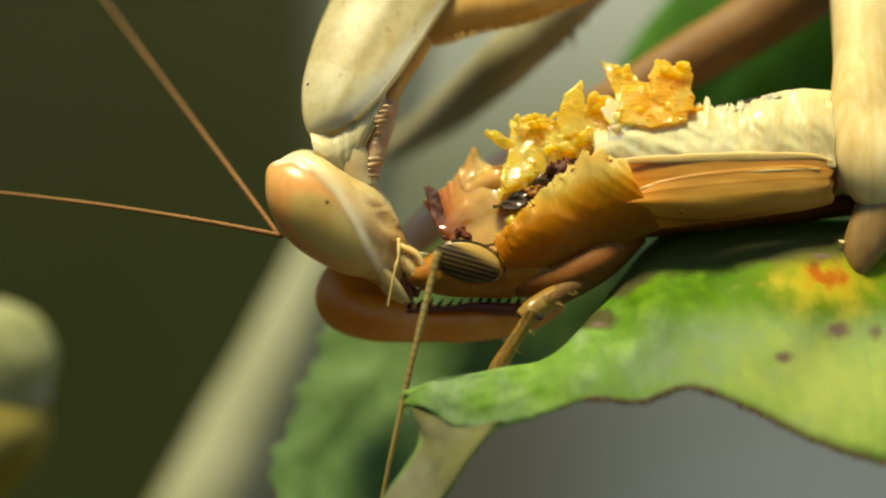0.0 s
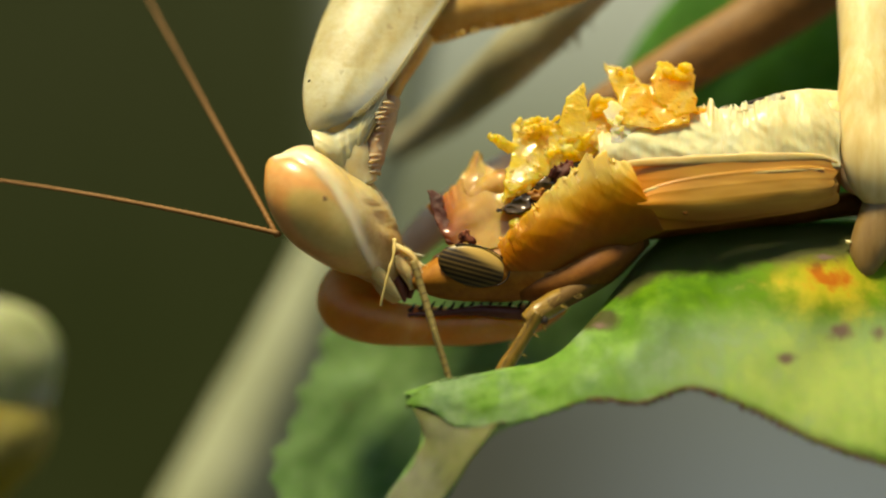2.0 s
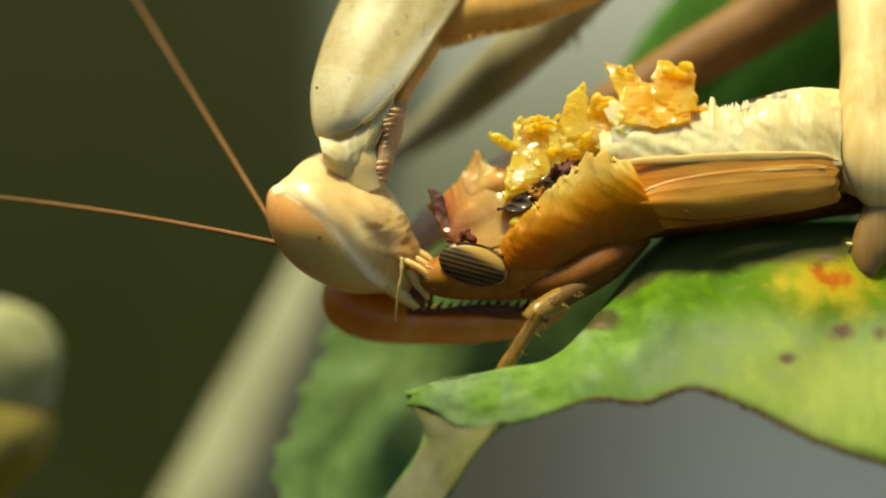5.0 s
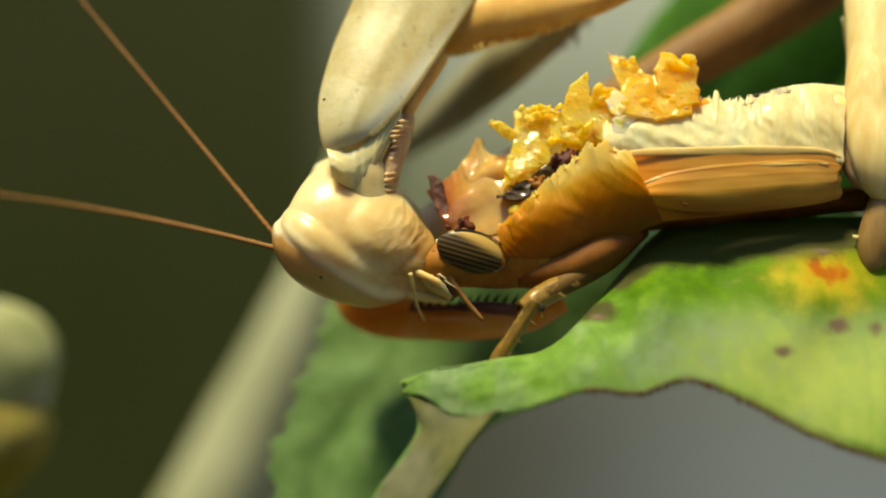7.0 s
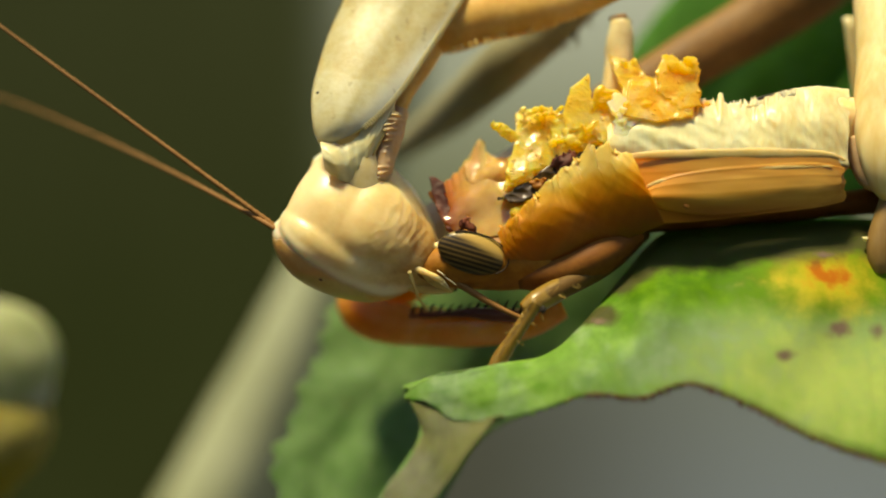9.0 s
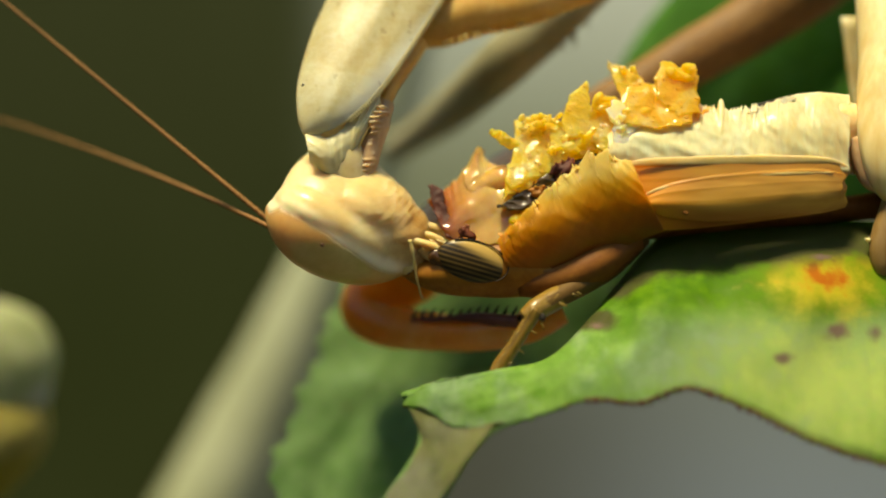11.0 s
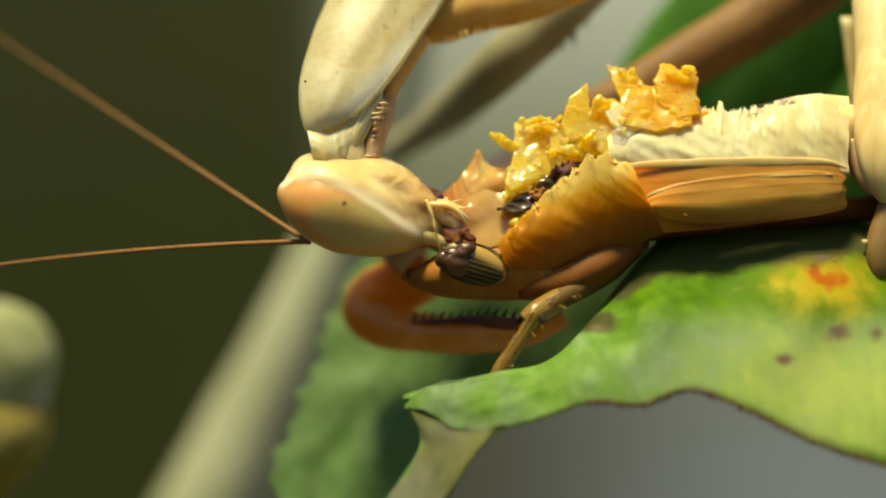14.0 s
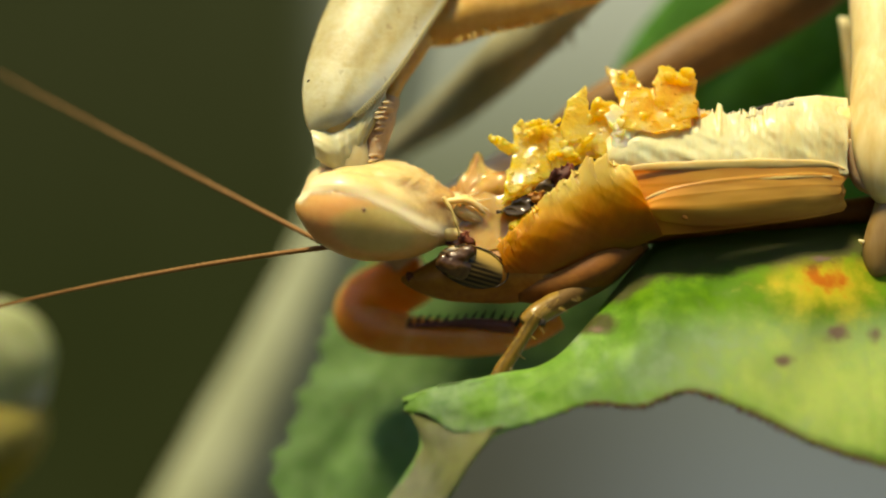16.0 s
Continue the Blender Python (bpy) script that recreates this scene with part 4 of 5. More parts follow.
    # abdomen and wings
    P["abdomen"] = part("abdomen", wrinkle(loft(((1040, 265, 55, 42, 50), (1090, 262, 60, 46, 46), (1180, 256, 60, 40, 46), (1270, 250, 60, 40, 48), (1330, 242, 60, 46, 50), (1385, 234, 60, 56, 54), (1430, 232, 60, 58, 54), (1470, 234, 60, 60, 54), (1520, 252, 60, 50, 52), (1640, 270, 70, 46, 50)), 16, 64, rough=12, freq=420), 5, (520, 260, 240)), ABDO, g, "pale yellow creased abdomen skin", at=PREY_O)
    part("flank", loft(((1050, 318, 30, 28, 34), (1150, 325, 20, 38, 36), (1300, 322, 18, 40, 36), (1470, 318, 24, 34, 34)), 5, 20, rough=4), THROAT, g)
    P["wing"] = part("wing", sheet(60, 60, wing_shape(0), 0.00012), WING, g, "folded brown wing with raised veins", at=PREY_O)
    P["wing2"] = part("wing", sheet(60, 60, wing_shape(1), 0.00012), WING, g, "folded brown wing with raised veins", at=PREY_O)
    part("fold_ridge", loft(((1066, 292, -17, 2, 1), (1120, 285, -30, 6, 1.4), (1240, 280, -34.5, 8, 1.4), (1360, 277, -32.5, 8, 1.4), (1440, 278, -22.5, 5, 1.4), (1474, 287, -16, 2, 1)), 6, 10, rough=2, freq=900), WINGFOLD, P["wing"], "pale raised wing fold")
    part("fold_ridge", loft(((1112, 350, -30, 2, 1), (1128, 338, -36.5, 1.8, 1), (1170, 325, -42.3, 2, 1), (1260, 311, -45.3, 1.6, 1), (1360, 302, -42.5, 1.2, 1), (1450, 299, -31, 1, 1)), 6, 10, rough=2, freq=900), WINGFOLD, P["wing2"], "pale raised wing fold")
    crest = curve_at(((1052, 218), (1110, 196), (1190, 190), (1270, 194), (1320, 187), (1370, 168), (1420, 160), (1478, 164)))
    rag = random.Random(8)
    teeth = [rag.uniform(-0.3, 1) ** 3 for _ in range(64)]

    def skin(u, v):
        x, top = crest(u)
        k = u * 60
        jag = (22 * teeth[int(k)] * (1 - abs(2 * (k % 1) - 1)) + 12 * noise.noise(Vector((u * 24, 5, 0)))) * max(0.06, 1 - 2.2 * max(0, u - 0.3))
        y = 298 + (top - 298) * v - v ** 6 * jag
        fold = 6 * noise.noise(Vector((u * 8 + v * 1.5, v * 2.5, 7))) + 5 * abs(noise.noise(Vector((u * 14 + 3 * v, v * 3.4, 2)))) + 0.8 * noise.noise(Vector((u * 40, v * 9, 4)))
        return pt(x, y, -14 + 3 * math.sin(v * 9 + u * 7) * (1 - u) + 56 * v ** 2.4 + fold)
    part("torn_skin", sheet(320, 26, skin, 0.00010), ABDO, P["abdomen"], "torn creased pale belly skin")
    for k in range(24):
        x, y = crest(0.01 + 0.55 * k / 24 + random.uniform(0, 0.02))
        part("skin_shred", spine(x, y + 8, 36, x + random.uniform(-10, 7), y - random.uniform(1, 12), 44, random.uniform(3, 7)), ABDO, P["abdomen"])
    fringe = bmesh.new()
    for k in range(150):
        u = 0.75 * k / 150
        x, y = crest(u)
        long = rag.uniform(3, 16) * (1 - u)
        spine(x + rag.uniform(-4, 4), y + 10, 34, x + rag.uniform(-8, 8), y - long, 44 + rag.uniform(-6, 6), rag.uniform(1.6, 5), fringe)
    tagged(part("skin_fringe", fringe, ABDO, P["abdomen"], "frayed fringe of the torn skin"), kind="stuff")
    part("black_patch", loft(((1300, 190, 50, 3, 4), (1322, 181, 52, 4, 7), (1350, 172, 52, 2.5, 5)), 4, 10), BLACK, P["abdomen"], "small black mark")
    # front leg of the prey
    lg = part("leg", loft(((1128, 418, 66, 20, 22), (1085, 460, 46, 22, 22), (1030, 498, 20, 21, 21), (970, 533, -12, 20, 20), (940, 550, -26, 18, 18), (922, 560, -30, 11, 13)), 6, 20, rough=3), SHADED_THIGH, g, "orange-brown leg with spiny shin")
    part("knee", loft(((998, 516, 4, 18, 18), (982, 526, -4, 21.5, 21.5), (962, 538, -14, 21.5, 21.5), (940, 550, -26, 19.5, 19.5), (920, 561, -30, 12, 14)), 6, 20, rough=3), LEGTAN, lg, "tan glossy knee")
    part("shin", loft(((944, 548, -34, 16, 16), (928, 575, -36, 12, 12), (905, 612, -36, 12, 12), (882, 648, -36, 14, 12), (864, 690, -36, 11, 10)), 5, 16, rough=2), LEGTAN, lg)
    part("knee_mark", lump(955, 562, -44, 8, 7, 4, 0, 0.5, 1500, 3), BLACK, lg)
    for (x, y, x2, y2) in ((915, 592, 903, 588), (934, 585, 946, 592), (900, 622, 888, 616), (880, 652, 868, 646), (952, 570, 958, 582), (984, 536, 1000, 542)):
        part("spur", spine(x, y, -42, x2, y2, -46, 2.2), LEGTAN, lg)
    hair_line = curve_at(((1010, 512), (975, 530), (942, 550), (926, 580), (904, 614), (882, 650)))
    for k in range(16):
        x, y = hair_line(k / 15)
        side = random.choice((-1, 1))
        part("hair", spine(x + 6 * side, y + 3 * side, -46, x + side * random.uniform(14, 24), y + random.uniform(2, 14), -50, 1.1), LEGTAN, lg)
    # joint gap
    part("joint_gap", lump(1050, 456, 4, 14, 5, 6, -30, 0.3, 900, 3), BLACK, g)
    # leg stump that swings up behind the flesh
    P["stump"] = part("leg_stump", loft(((1130, 300, 110, 24, 24), (1128, 240, 110, 26, 24), (1122, 170, 110, 27, 24), (1112, 120, 110, 25, 22), (1106, 95, 110, 20, 18)), 6, 20, rough=5, freq=900), FLANGE, g, "broken pale leg stump with brown end", at=pt(1130, 300, 110))
    part("broken_end", lump(1106, 96, 110, 21, 11, 18, 0, 0.6, 1600, 4), BROWN, P["stump"])
    # long feeler
    feel = []
    n = 30
    for k in range(-3, n + 1):
        u = k / n
        feel.append((765 - 16 * math.sin(u * 1.5) - 80 * u, 490 + 430 * u, -40 - 12 * math.sin(math.pi * u), 6.6 - 3.4 * u, 6.6 - 3.4 * u))
    P["feeler"] = part("antenna", loft(feel[:19], 3, 10), WHIP, g, "long ringed yellow-brown antenna", at=pt(765, 490, -40))
    tip = []
    for k in range(96):
        q = 17 + (len(feel) - 18) * k / 95
        a, b = feel[int(q)], feel[min(int(q) + 1, len(feel) - 1)]
        x, y, d, r = [a[i] + (b[i] - a[i]) * (q % 1) for i in range(4)]
        tip.append((x, y, d, r * (0.98 if k % 3 else 0.8), r * (0.98 if k % 3 else 0.8)))
    P["tip"] = part("antenna_tip", loft(tip, 2, 10), WHIP, P["feeler"], at=pt(765, 490, -40))
    for k in range(1, 17):
        x, y, d, r, _ = feel[k]
        x2, y2 = feel[k + 1][:2]
        part("ring", loft(((x, y, d, r * 1.14, r * 1.14), (x * 0.86 + x2 * 0.14, y * 0.86 + y2 * 0.14, d, r * 1.08, r * 1.08)), 1, 10), WHIPDARK, P["feeler"])
    P["stub"] = part("antenna_stub", loft(((770, 500, 20, 7, 7), (795, 540, 12, 6, 6), (830, 588, 6, 5, 5), (862, 622, 4, 4, 4)), 5, 10), ANT, g, "chewed antenna stub", at=pt(770, 500, 20))
    return g, P


def wing_shape(which):
    """Roof-like folded wing case: raised lengthwise veins, worn hind edge."""
    if which == 0:
        top = curve_at(((1020, 310, 30), (1060, 294, 4), (1120, 284, -14), (1240, 276, -24), (1360, 273, -22), (1440, 274, -12), (1478, 286, 0)))
        low = curve_at(((1030, 350, 30), (1070, 386, 4), (1124, 404, -12), (1200, 402, -22), (1320, 387, -30), (1420, 373, -22), (1472, 361, -10)))
    else:
        top = curve_at(((1108, 356, -18), (1150, 326, -31), (1230, 308, -36), (1330, 298, -34), (1420, 293, -24), (1470, 300, -12)))
        low = curve_at(((1110, 362, -18), (1150, 380, -31), (1240, 389, -38), (1340, 378, -36), (1420, 367, -26), (1468, 354, -14)))

    def f(u, v):
        a, b = top(u), low(u)
        p = a + (b - a) * v
        vein = sum(h * max(0, 1 - abs(v - c - sl * u) * 26) ** 0.7 for h, c, sl in ((1.2, 0.04, 0), (0.4, 0.24, 0.05), (0.2, 0.5, 0.06), (0.2, 0.72, 0.0)))
        edge = 8 * noise.noise(Vector((v * 4, which * 5, 0))) * u ** 8
        return pt(p[0] + edge, p[1], p[2] - 12 * math.sin(math.pi * (0.15 + 0.7 * v)) - 3 + 26 * max(0, v - 0.55) ** 1.6 - vein + 1.2 * noise.noise(Vector((u * 8, v * 4, which))))
    return f


PREY, PP = prey()


# ---- mantis ----
MANTIS_O = pt(784, -60, 40)


def hp(x, y, z):
    """Place in the head's own space: x from crown to mouth, y away, z towards the nape, in plan steps."""
    return Vector((x, y, z)) * G


def head_place(x, y, d):
    return hp(x, d, -y)


NECK_BODY = ((738, -140, 190, 100, 34), (710, -40, 140, 114, 34), (679, 16, 108, 97, 33), (643, 85, 72, 86, 32), (609, 150, 38, 69, 31), (596, 196, 14, 58, 30), (596, 230, 4, 54, 28), (591, 246, 4, 38, 22), (588, 252, 6, 12, 10))


def mantis():
    m = thing("mantis", MANTIS_O, "pale brown praying mantis bent down to eat its prey", "mantis")
    M = {}
    # neck shield, tapering to the neck
    left_side = curve_at(((640, -160, 200), (620, -100, 170), (604, -40, 132), (588, 0, 112), (566, 50, 88), (550, 98, 64), (540, 135, 46), (536, 167, 30), (538, 202, 15), (544, 226, 8), (552, 241, 5)))
    right_side = curve_at(((880, -160, 200), (850, -100, 170), (815, -40, 132), (790, 0, 112), (757, 50, 88), (725, 98, 64), (699, 135, 46), (668, 172, 30), (630, 207, 15), (594, 228, 8), (556, 242, 5)))

    def fullness(u):
        return 1 - math.exp(-(max(right_side(u)[0] - left_side(u)[0], 0) / 90) ** 1.5)

    def edge_of_plate(u):
        x, y, d = right_side(u)
        return x, y, d - 17 * fullness(u)

    def plate(u, v):
        a, b = left_side(u), right_side(u)
        p = a + (b - a) * v
        rise = (1 - abs(2 * v - 1) ** 2.6) ** 0.62 if v < 0.5 else 1 - 0.5 * (2 * v - 1) ** 1.8
        full = fullness(u)
        ridge = 1.3 * math.exp(-((v - 0.5) / 0.09) ** 2) + 2 * noise.noise(Vector((u * 6, v * 4, 8)))
        return pt(p[0], p[1], p[2] - 34 * full * rise - ridge * full)
    pro = part("neck_shield", sheet(120, 60, plate, 0.00010), SHIELD, m, "pale yellow-brown neck shield with toothed rim", at=pt(610, 120, 10))
    M["pro"] = pro
    part("neck_body", loft([(x - 6, y, d + 22, 0.78 * w, h) for x, y, d, w, h in NECK_BODY], 6, 28), ORANGE, pro)
    rows = [edge_of_plate(0.16 + 0.84 * i / 40) for i in range(41)]
    part("rim", loft([(x, y, d - 1, 2.6, 3.0) for x, y, d in rows], 3, 10), RIDGE, pro, "finely toothed pale rim")
    for k in range(66):
        x, y, d = edge_of_plate(0.2 + 0.62 * k / 66)
        part("tooth", spine(x - 2, y - 2, d - 1, x + 5.5, y + 5, d - 2, 3.8), RIDGE, pro)
    part("dark_dot", lump(546, 150, 22, 3.5, 3.5, 3, 0, 0, 1, 2), BLACK, pro)
    part("inner_shield", loft(((752, 74, 110, 16, 20), (722, 118, 86, 18, 22), (700, 156, 66, 15, 20), (686, 196, 52, 9, 14)), 5, 18, rough=4), ORANGE, pro)
    collar_top, collar_low = curve_at(((550, 236), (584, 236), (622, 212), (652, 186), (680, 158))), curve_at(((558, 286), (588, 306), (618, 306), (638, 270), (683, 182)))

    def collar(u, v):
        a, b = collar_top(u), collar_low(u)
        p = a + (b - a) * v
        crease = sum(h * math.exp(-((u - c - 0.08 * v) / w) ** 2) for h, c, w in ((6, 0.12, 0.10), (2.6, 0.32, 0.04), (2.0, 0.42, 0.035), (2.2, 0.62, 0.07)))
        return pt(p[0], p[1], -4 + 30 * u + 8 * u ** 4 - 6 * v - 10 * math.sin(math.pi * v) - 1.6 * crease * math.sin(math.pi * v) + 2 * noise.noise(Vector((u * 9, v * 6, 3))))
    part("collar_plate", sheet(90, 30, collar, 0.00012), FLANGE, pro, "pale translucent collar plate with creases")
    part("collar_rim", loft([(*collar_low(0.5 + 0.5 * i / 12), -6 + 30 * (0.5 + 0.5 * i / 12) + 8 * (0.5 + 0.5 * i / 12) ** 4 - 6, 2.2, 3) for i in range(13)], 3, 8), WINGFOLD, pro, "yellow rim of the collar plate")
    # neck
    part("neck", loft(((604, 215, 34, 34, 22), (602, 250, 28, 44, 28), (612, 290, 30, 46, 34), (626, 335, 40, 44, 40)), 5, 24, rough=4, freq=600), FLANGE, pro, "wrinkled pale neck skin")
    folds = loft(((692, 178, 62, 16, 24), (676, 225, 52, 22, 28), (664, 265, 46, 22, 28), (652, 305, 42, 20, 26)), 5, 20)
    rnd = random.Random(12)
    for k in range(14):
        y = 190 + 9.5 * k + rnd.uniform(-2, 2)
        lump(678 - 2.0 * k, y, 40, 21, rnd.uniform(4, 6.5), 28, rnd.uniform(-18, 10), 0.3, 900, 3, folds)
        lump(697 - 2.3 * k + rnd.uniform(-3, 4), y + 2, 42, rnd.uniform(3, 6), 3, 7, rnd.uniform(-30, 20), 0.4, 900, 2, folds)
    part("throat_skin", wrinkle(fuse(folds, 1.5, 0, 1200, 4), 2.2, (1100, 500, 900)), MEMBRANE, pro, "ringed pinkish throat skin")
    # head, keyed
    skull = loft(((-138, 4, 0, 34, 60), (-120, 0, 0, 60, 100), (-74, -4, 0, 76, 124), (-10, -6, 0, 78, 118), (60, -2, 0, 62, 86), (110, 4, 0, 44, 54), (145, 8, 0, 30, 36), (160, 10, 0, 16, 20)), 6, 36, place=head_place)
    for sd in (1, -1):
        loft(((-138, 0, -44 * sd, 12, 18), (-120, -26, -64 * sd, 22, 24), (-82, -40, -80 * sd, 28, 30), (-30, -38, -84 * sd, 28, 32), (30, -22, -74 * sd, 25, 30), (80, 0, -52 * sd, 19, 25), (125, 12, -32 * sd, 12, 15)), 6, 20, bm=skull, place=head_place)
        loft(((20, 20, -46 * sd, 34, 40), (80, 14, -34 * sd, 40, 40), (125, 14, -16 * sd, 30, 28), (150, 16, -8 * sd, 16, 18)), 5, 20, bm=skull, place=head_place)
    loft(((-60, -56, 0, 22, 70), (0, -62, 0, 30, 76), (60, -48, 0, 30, 58), (110, -26, 0, 20, 36)), 5, 20, bm=skull, place=head_place)
    lump(-62, -34, 0, 64, 46, 84, 0, 0.0, 1, 4, skull, place=head_place)
    lump(70, -34, 0, 60, 28, 60, 0, 0.0, 1, 4, skull, place=head_place)
    for sd in (1, -1):
        loft(((-136, 6, sd * 54, 14, 20), (-126, 5, sd * 64, 32, 36), (-100, 7, sd * 75, 54, 50), (-60, 11, sd * 82, 66, 57), (-10, 18, sd * 80, 66, 54), (45, 24, sd * 70, 50, 46), (90, 25, sd * 54, 30, 30), (116, 26, sd * 44, 10, 12)), 6, 32, bm=skull, place=head_place)
        loft([(x, y + 4, sd * e, r, r) for (x, y), e, r in zip(RIDGE_LINE, (58, 82, 104, 104, 91, 66, 40), (6, 12, 14, 13, 12, 11, 6))], 6, 16, bm=skull, place=head_place)
    skin = fuse(skull, 3.0, 0, 1, 12)
    skin.normal_update()
    for v in skin.verts:        # creased skin at the nape and cheek
        q = v.co / G
        w = min(1, max(0, (q.z - 30) / 40)) * min(1, max(0.08, (q.x + 10) / 70))
        f = Vector((q.x * 0.014 + q.z * 0.010, q.y * 0.014, q.z * 0.036 - q.x * 0.022))
        v.co += v.normal * w * G * (1.6 - 4.5 * abs(noise.noise(f)) - 3.4 * abs(noise.noise(f * 2.3 + Vector((4, 1, 2)))))
    skin.normal_update()

    def eye_depth(v):
        q = v.co / G
        s = -q.z - float(np.interp(q.x, *zip(*RIDGE_LINE)))
        return min(s - 9, abs(q.y) - 38, 108 - q.x)
    dot_at = min((v for v in skin.verts if v.co.y < 0), key=lambda v: (v.co.x / G + 27) ** 2 + (v.co.z / G - 16) ** 2).co / G
    eyes = []
    for sd in (1, -1):          # each eye a cap lifted off the shell, closed behind
        cap = skin.copy()
        cap.verts.ensure_lookup_table()
        bmesh.ops.delete(cap, geom=[v for v in cap.verts if eye_depth(v) < 0 or v.co.y * sd < 0], context="VERTS")
        cap.normal_update()
        deep = bmesh.ops.extrude_face_region(cap, geom=cap.faces[:])["geom"]
        for v in [g for g in deep if isinstance(g, bmesh.types.BMVert)]:
            v.co -= v.normal * 16 * G
        eyes.append(cap)
    for v in skin.verts:        # shallow socket under each eye
        v.co -= v.normal * 3 * G * min(1, max(0, (eye_depth(v) - 2) / 5))
    hd = part("head", skin, HEAD_SURFACE, m, "smooth tan triangular head", at=(0, 0, 0))
    M["head"] = hd
    for cap in eyes:
        part("eye", cap, HEAD_SURFACE, hd, "large oval peach and olive compound eye", at=(0, 0, 0))
    part("pseudopupil", lump(dot_at.x, -dot_at.z, dot_at.y, 4.2, 3.4, 2.5, 0, 0.1, 900, 2, place=head_place), DARKRED, hd, "dark dot on the eye")
    part("upper_lip", loft(((130, 22, -14, 20, 24), (158, 28, -10, 17, 22), (182, 34, -4, 8, 12)), 4, 16, rough=3, freq=900, place=head_place), HEADC, hd)
    part("jaw", loft(((60, 8, -70, 10, 8), (100, 16, -52, 15, 13), (146, 22, -34, 12, 13), (186, 26, -18, 3, 4)), 5, 14, place=head_place), RIDGE, hd, "pale yellow wedge-shaped jaw")
    part("jaw", loft(((128, -26, -26, 15, 14), (160, -16, -32, 12, 10), (188, -2, -26, 4, 5)), 5, 12, rough=3, freq=900, place=head_place), HEADC, hd, "tan jaw")
    part("jaw_tip", loft(((150, -30, -4, 14, 14), (178, -8, -8, 12, 12), (196, 14, -6, 4, 5)), 4, 12, place=head_place), DARKRED, hd)
    part("jaw_tip", loft(((150, 2, -14, 12, 14), (176, 12, -14, 10, 11), (194, 24, -10, 3, 4)), 4, 12, place=head_place), DARKRED, hd)
    for d in (-36, -10, 16):
        part("mouth_finger", loft(((108, -36, d, 6, 6), (138, -44, d * 1.05, 6.6, 6.6), (160, -40, d, 6, 6), (176, -30, d - 2, 2.6, 2.6)), 5, 12, rough=2, freq=1200, place=head_place), HEADC, hd, "short pale mouth finger")
    for rows in (((104, -46, -52), (122, -25, -62), (140, 8, -66), (156, 36, -64), (168, 56, -60)), ((138, -34, -32), (160, -40, -38), (182, -26, -38)), ((146, -40, -10), (168, -44, -16), (188, -26, -18))):
        jointed = [(x, y, d, 3.6 - 0.45 * i, 3.6 - 0.45 * i) for i, (x, y, d) in enumerate(rows)]
        part("palp", loft(jointed, 6, 10, rough=1.6, freq=2500, place=head_place), WINGFOLD, hd, "thin jointed mouth feeler")
    for k in range(10):
        x, y, d = 140 + random.uniform(-16, 26), random.uniform(-52, -10), -30 + random.uniform(-14, 10)
        part("bristle", spine(x, y, d, x + random.uniform(12, 26), y + random.uniform(-12, 14), d - 8, 1.6, place=head_place), RIDGE, hd)
    part("antenna_socket", lump(-104, 48, -34, 14, 10, 14, 0, 0.1, 600, 3, place=head_place), HEADC, hd)
    # antennae in their own space: along -x
    for nm, bow, back in (("high", 0.0, 400), ("low", -0.020, 100)):
        rows = []
        for k in range(-2, 145):
            u = k / 144
            ring = 1.12 if k % 2 else 0.9
            rows.append((-880 * u, 880 * bow * 4 * u * (1 - u), back * u, (4.8 - 3.0 * u) * ring, (4.8 - 3.0 * u) * ring))
        a = part("antenna", loft(rows, 2, 10, rough=0.3, freq=3000, place=head_place), ANT, m, "long thin brown antenna", at=(0, 0, 0))
        M[nm] = a
    # near coxa
    M["coxa"] = part("near_coxa", loft(((715, 62, 150, 26, 24), (770, 40, 146, 44, 36), (840, 10, 140, 52, 38), (930, -2, 130, 46, 34), (1010, -16, 124, 28, 26), (1100, -50, 120, 22, 22)), 6, 24, rough=5), ORANGE, m, "orange-brown upper foreleg with small teeth", at=pt(770, 20, 140))
    low_side = curve_at(((775, 80), (840, 60), (930, 43), (1010, 12), (1100, -28)))
    for k in range(22):
        x, y = low_side(k / 24 + random.uniform(0, 0.03))
        part("tooth", spine(x, y - 8, 118, x + random.uniform(-2, 5), y + random.uniform(1, 6), 112, random.uniform(2, 4.5)), ORANGE, M["coxa"])
    # near foreleg standing over the prey
    nl = part("near_foreleg", loft(((1520, -120, 150, 64, 46), (1530, 0, 100, 62, 44), (1532, 120, 50, 61, 42), (1534, 210, 14, 62, 40), (1540, 280, -10, 62, 38), (1552, 325, -14, 52, 34), (1575, 350, -10, 30, 26)), 6, 28, rough=4), FORELEG, m, "pale yellow-brown foreleg held over the prey", at=pt(1540, 330, -10))
    M["nleg"] = nl
    part("knee_fold", loft(((1470, 250, 20, 12, 18), (1480, 290, 12, 18, 20), (1500, 325, 4, 18, 20), (1540, 345, 0, 12, 16)), 5, 14, rough=4, freq=700), MEMBRANE, nl)
    part("shin", loft(((1572, 330, 0, 44, 34), (1548, 390, -6, 42, 30), (1526, 440, -10, 36, 26), (1516, 475, -12, 24, 20), (1510, 490, -12, 10, 12)), 6, 22, rough=3), SHADED_SHIN, nl)
    part("shin_tooth", spine(1492, 430, -10, 1484, 426, -12, 5), RIDGE, nl)
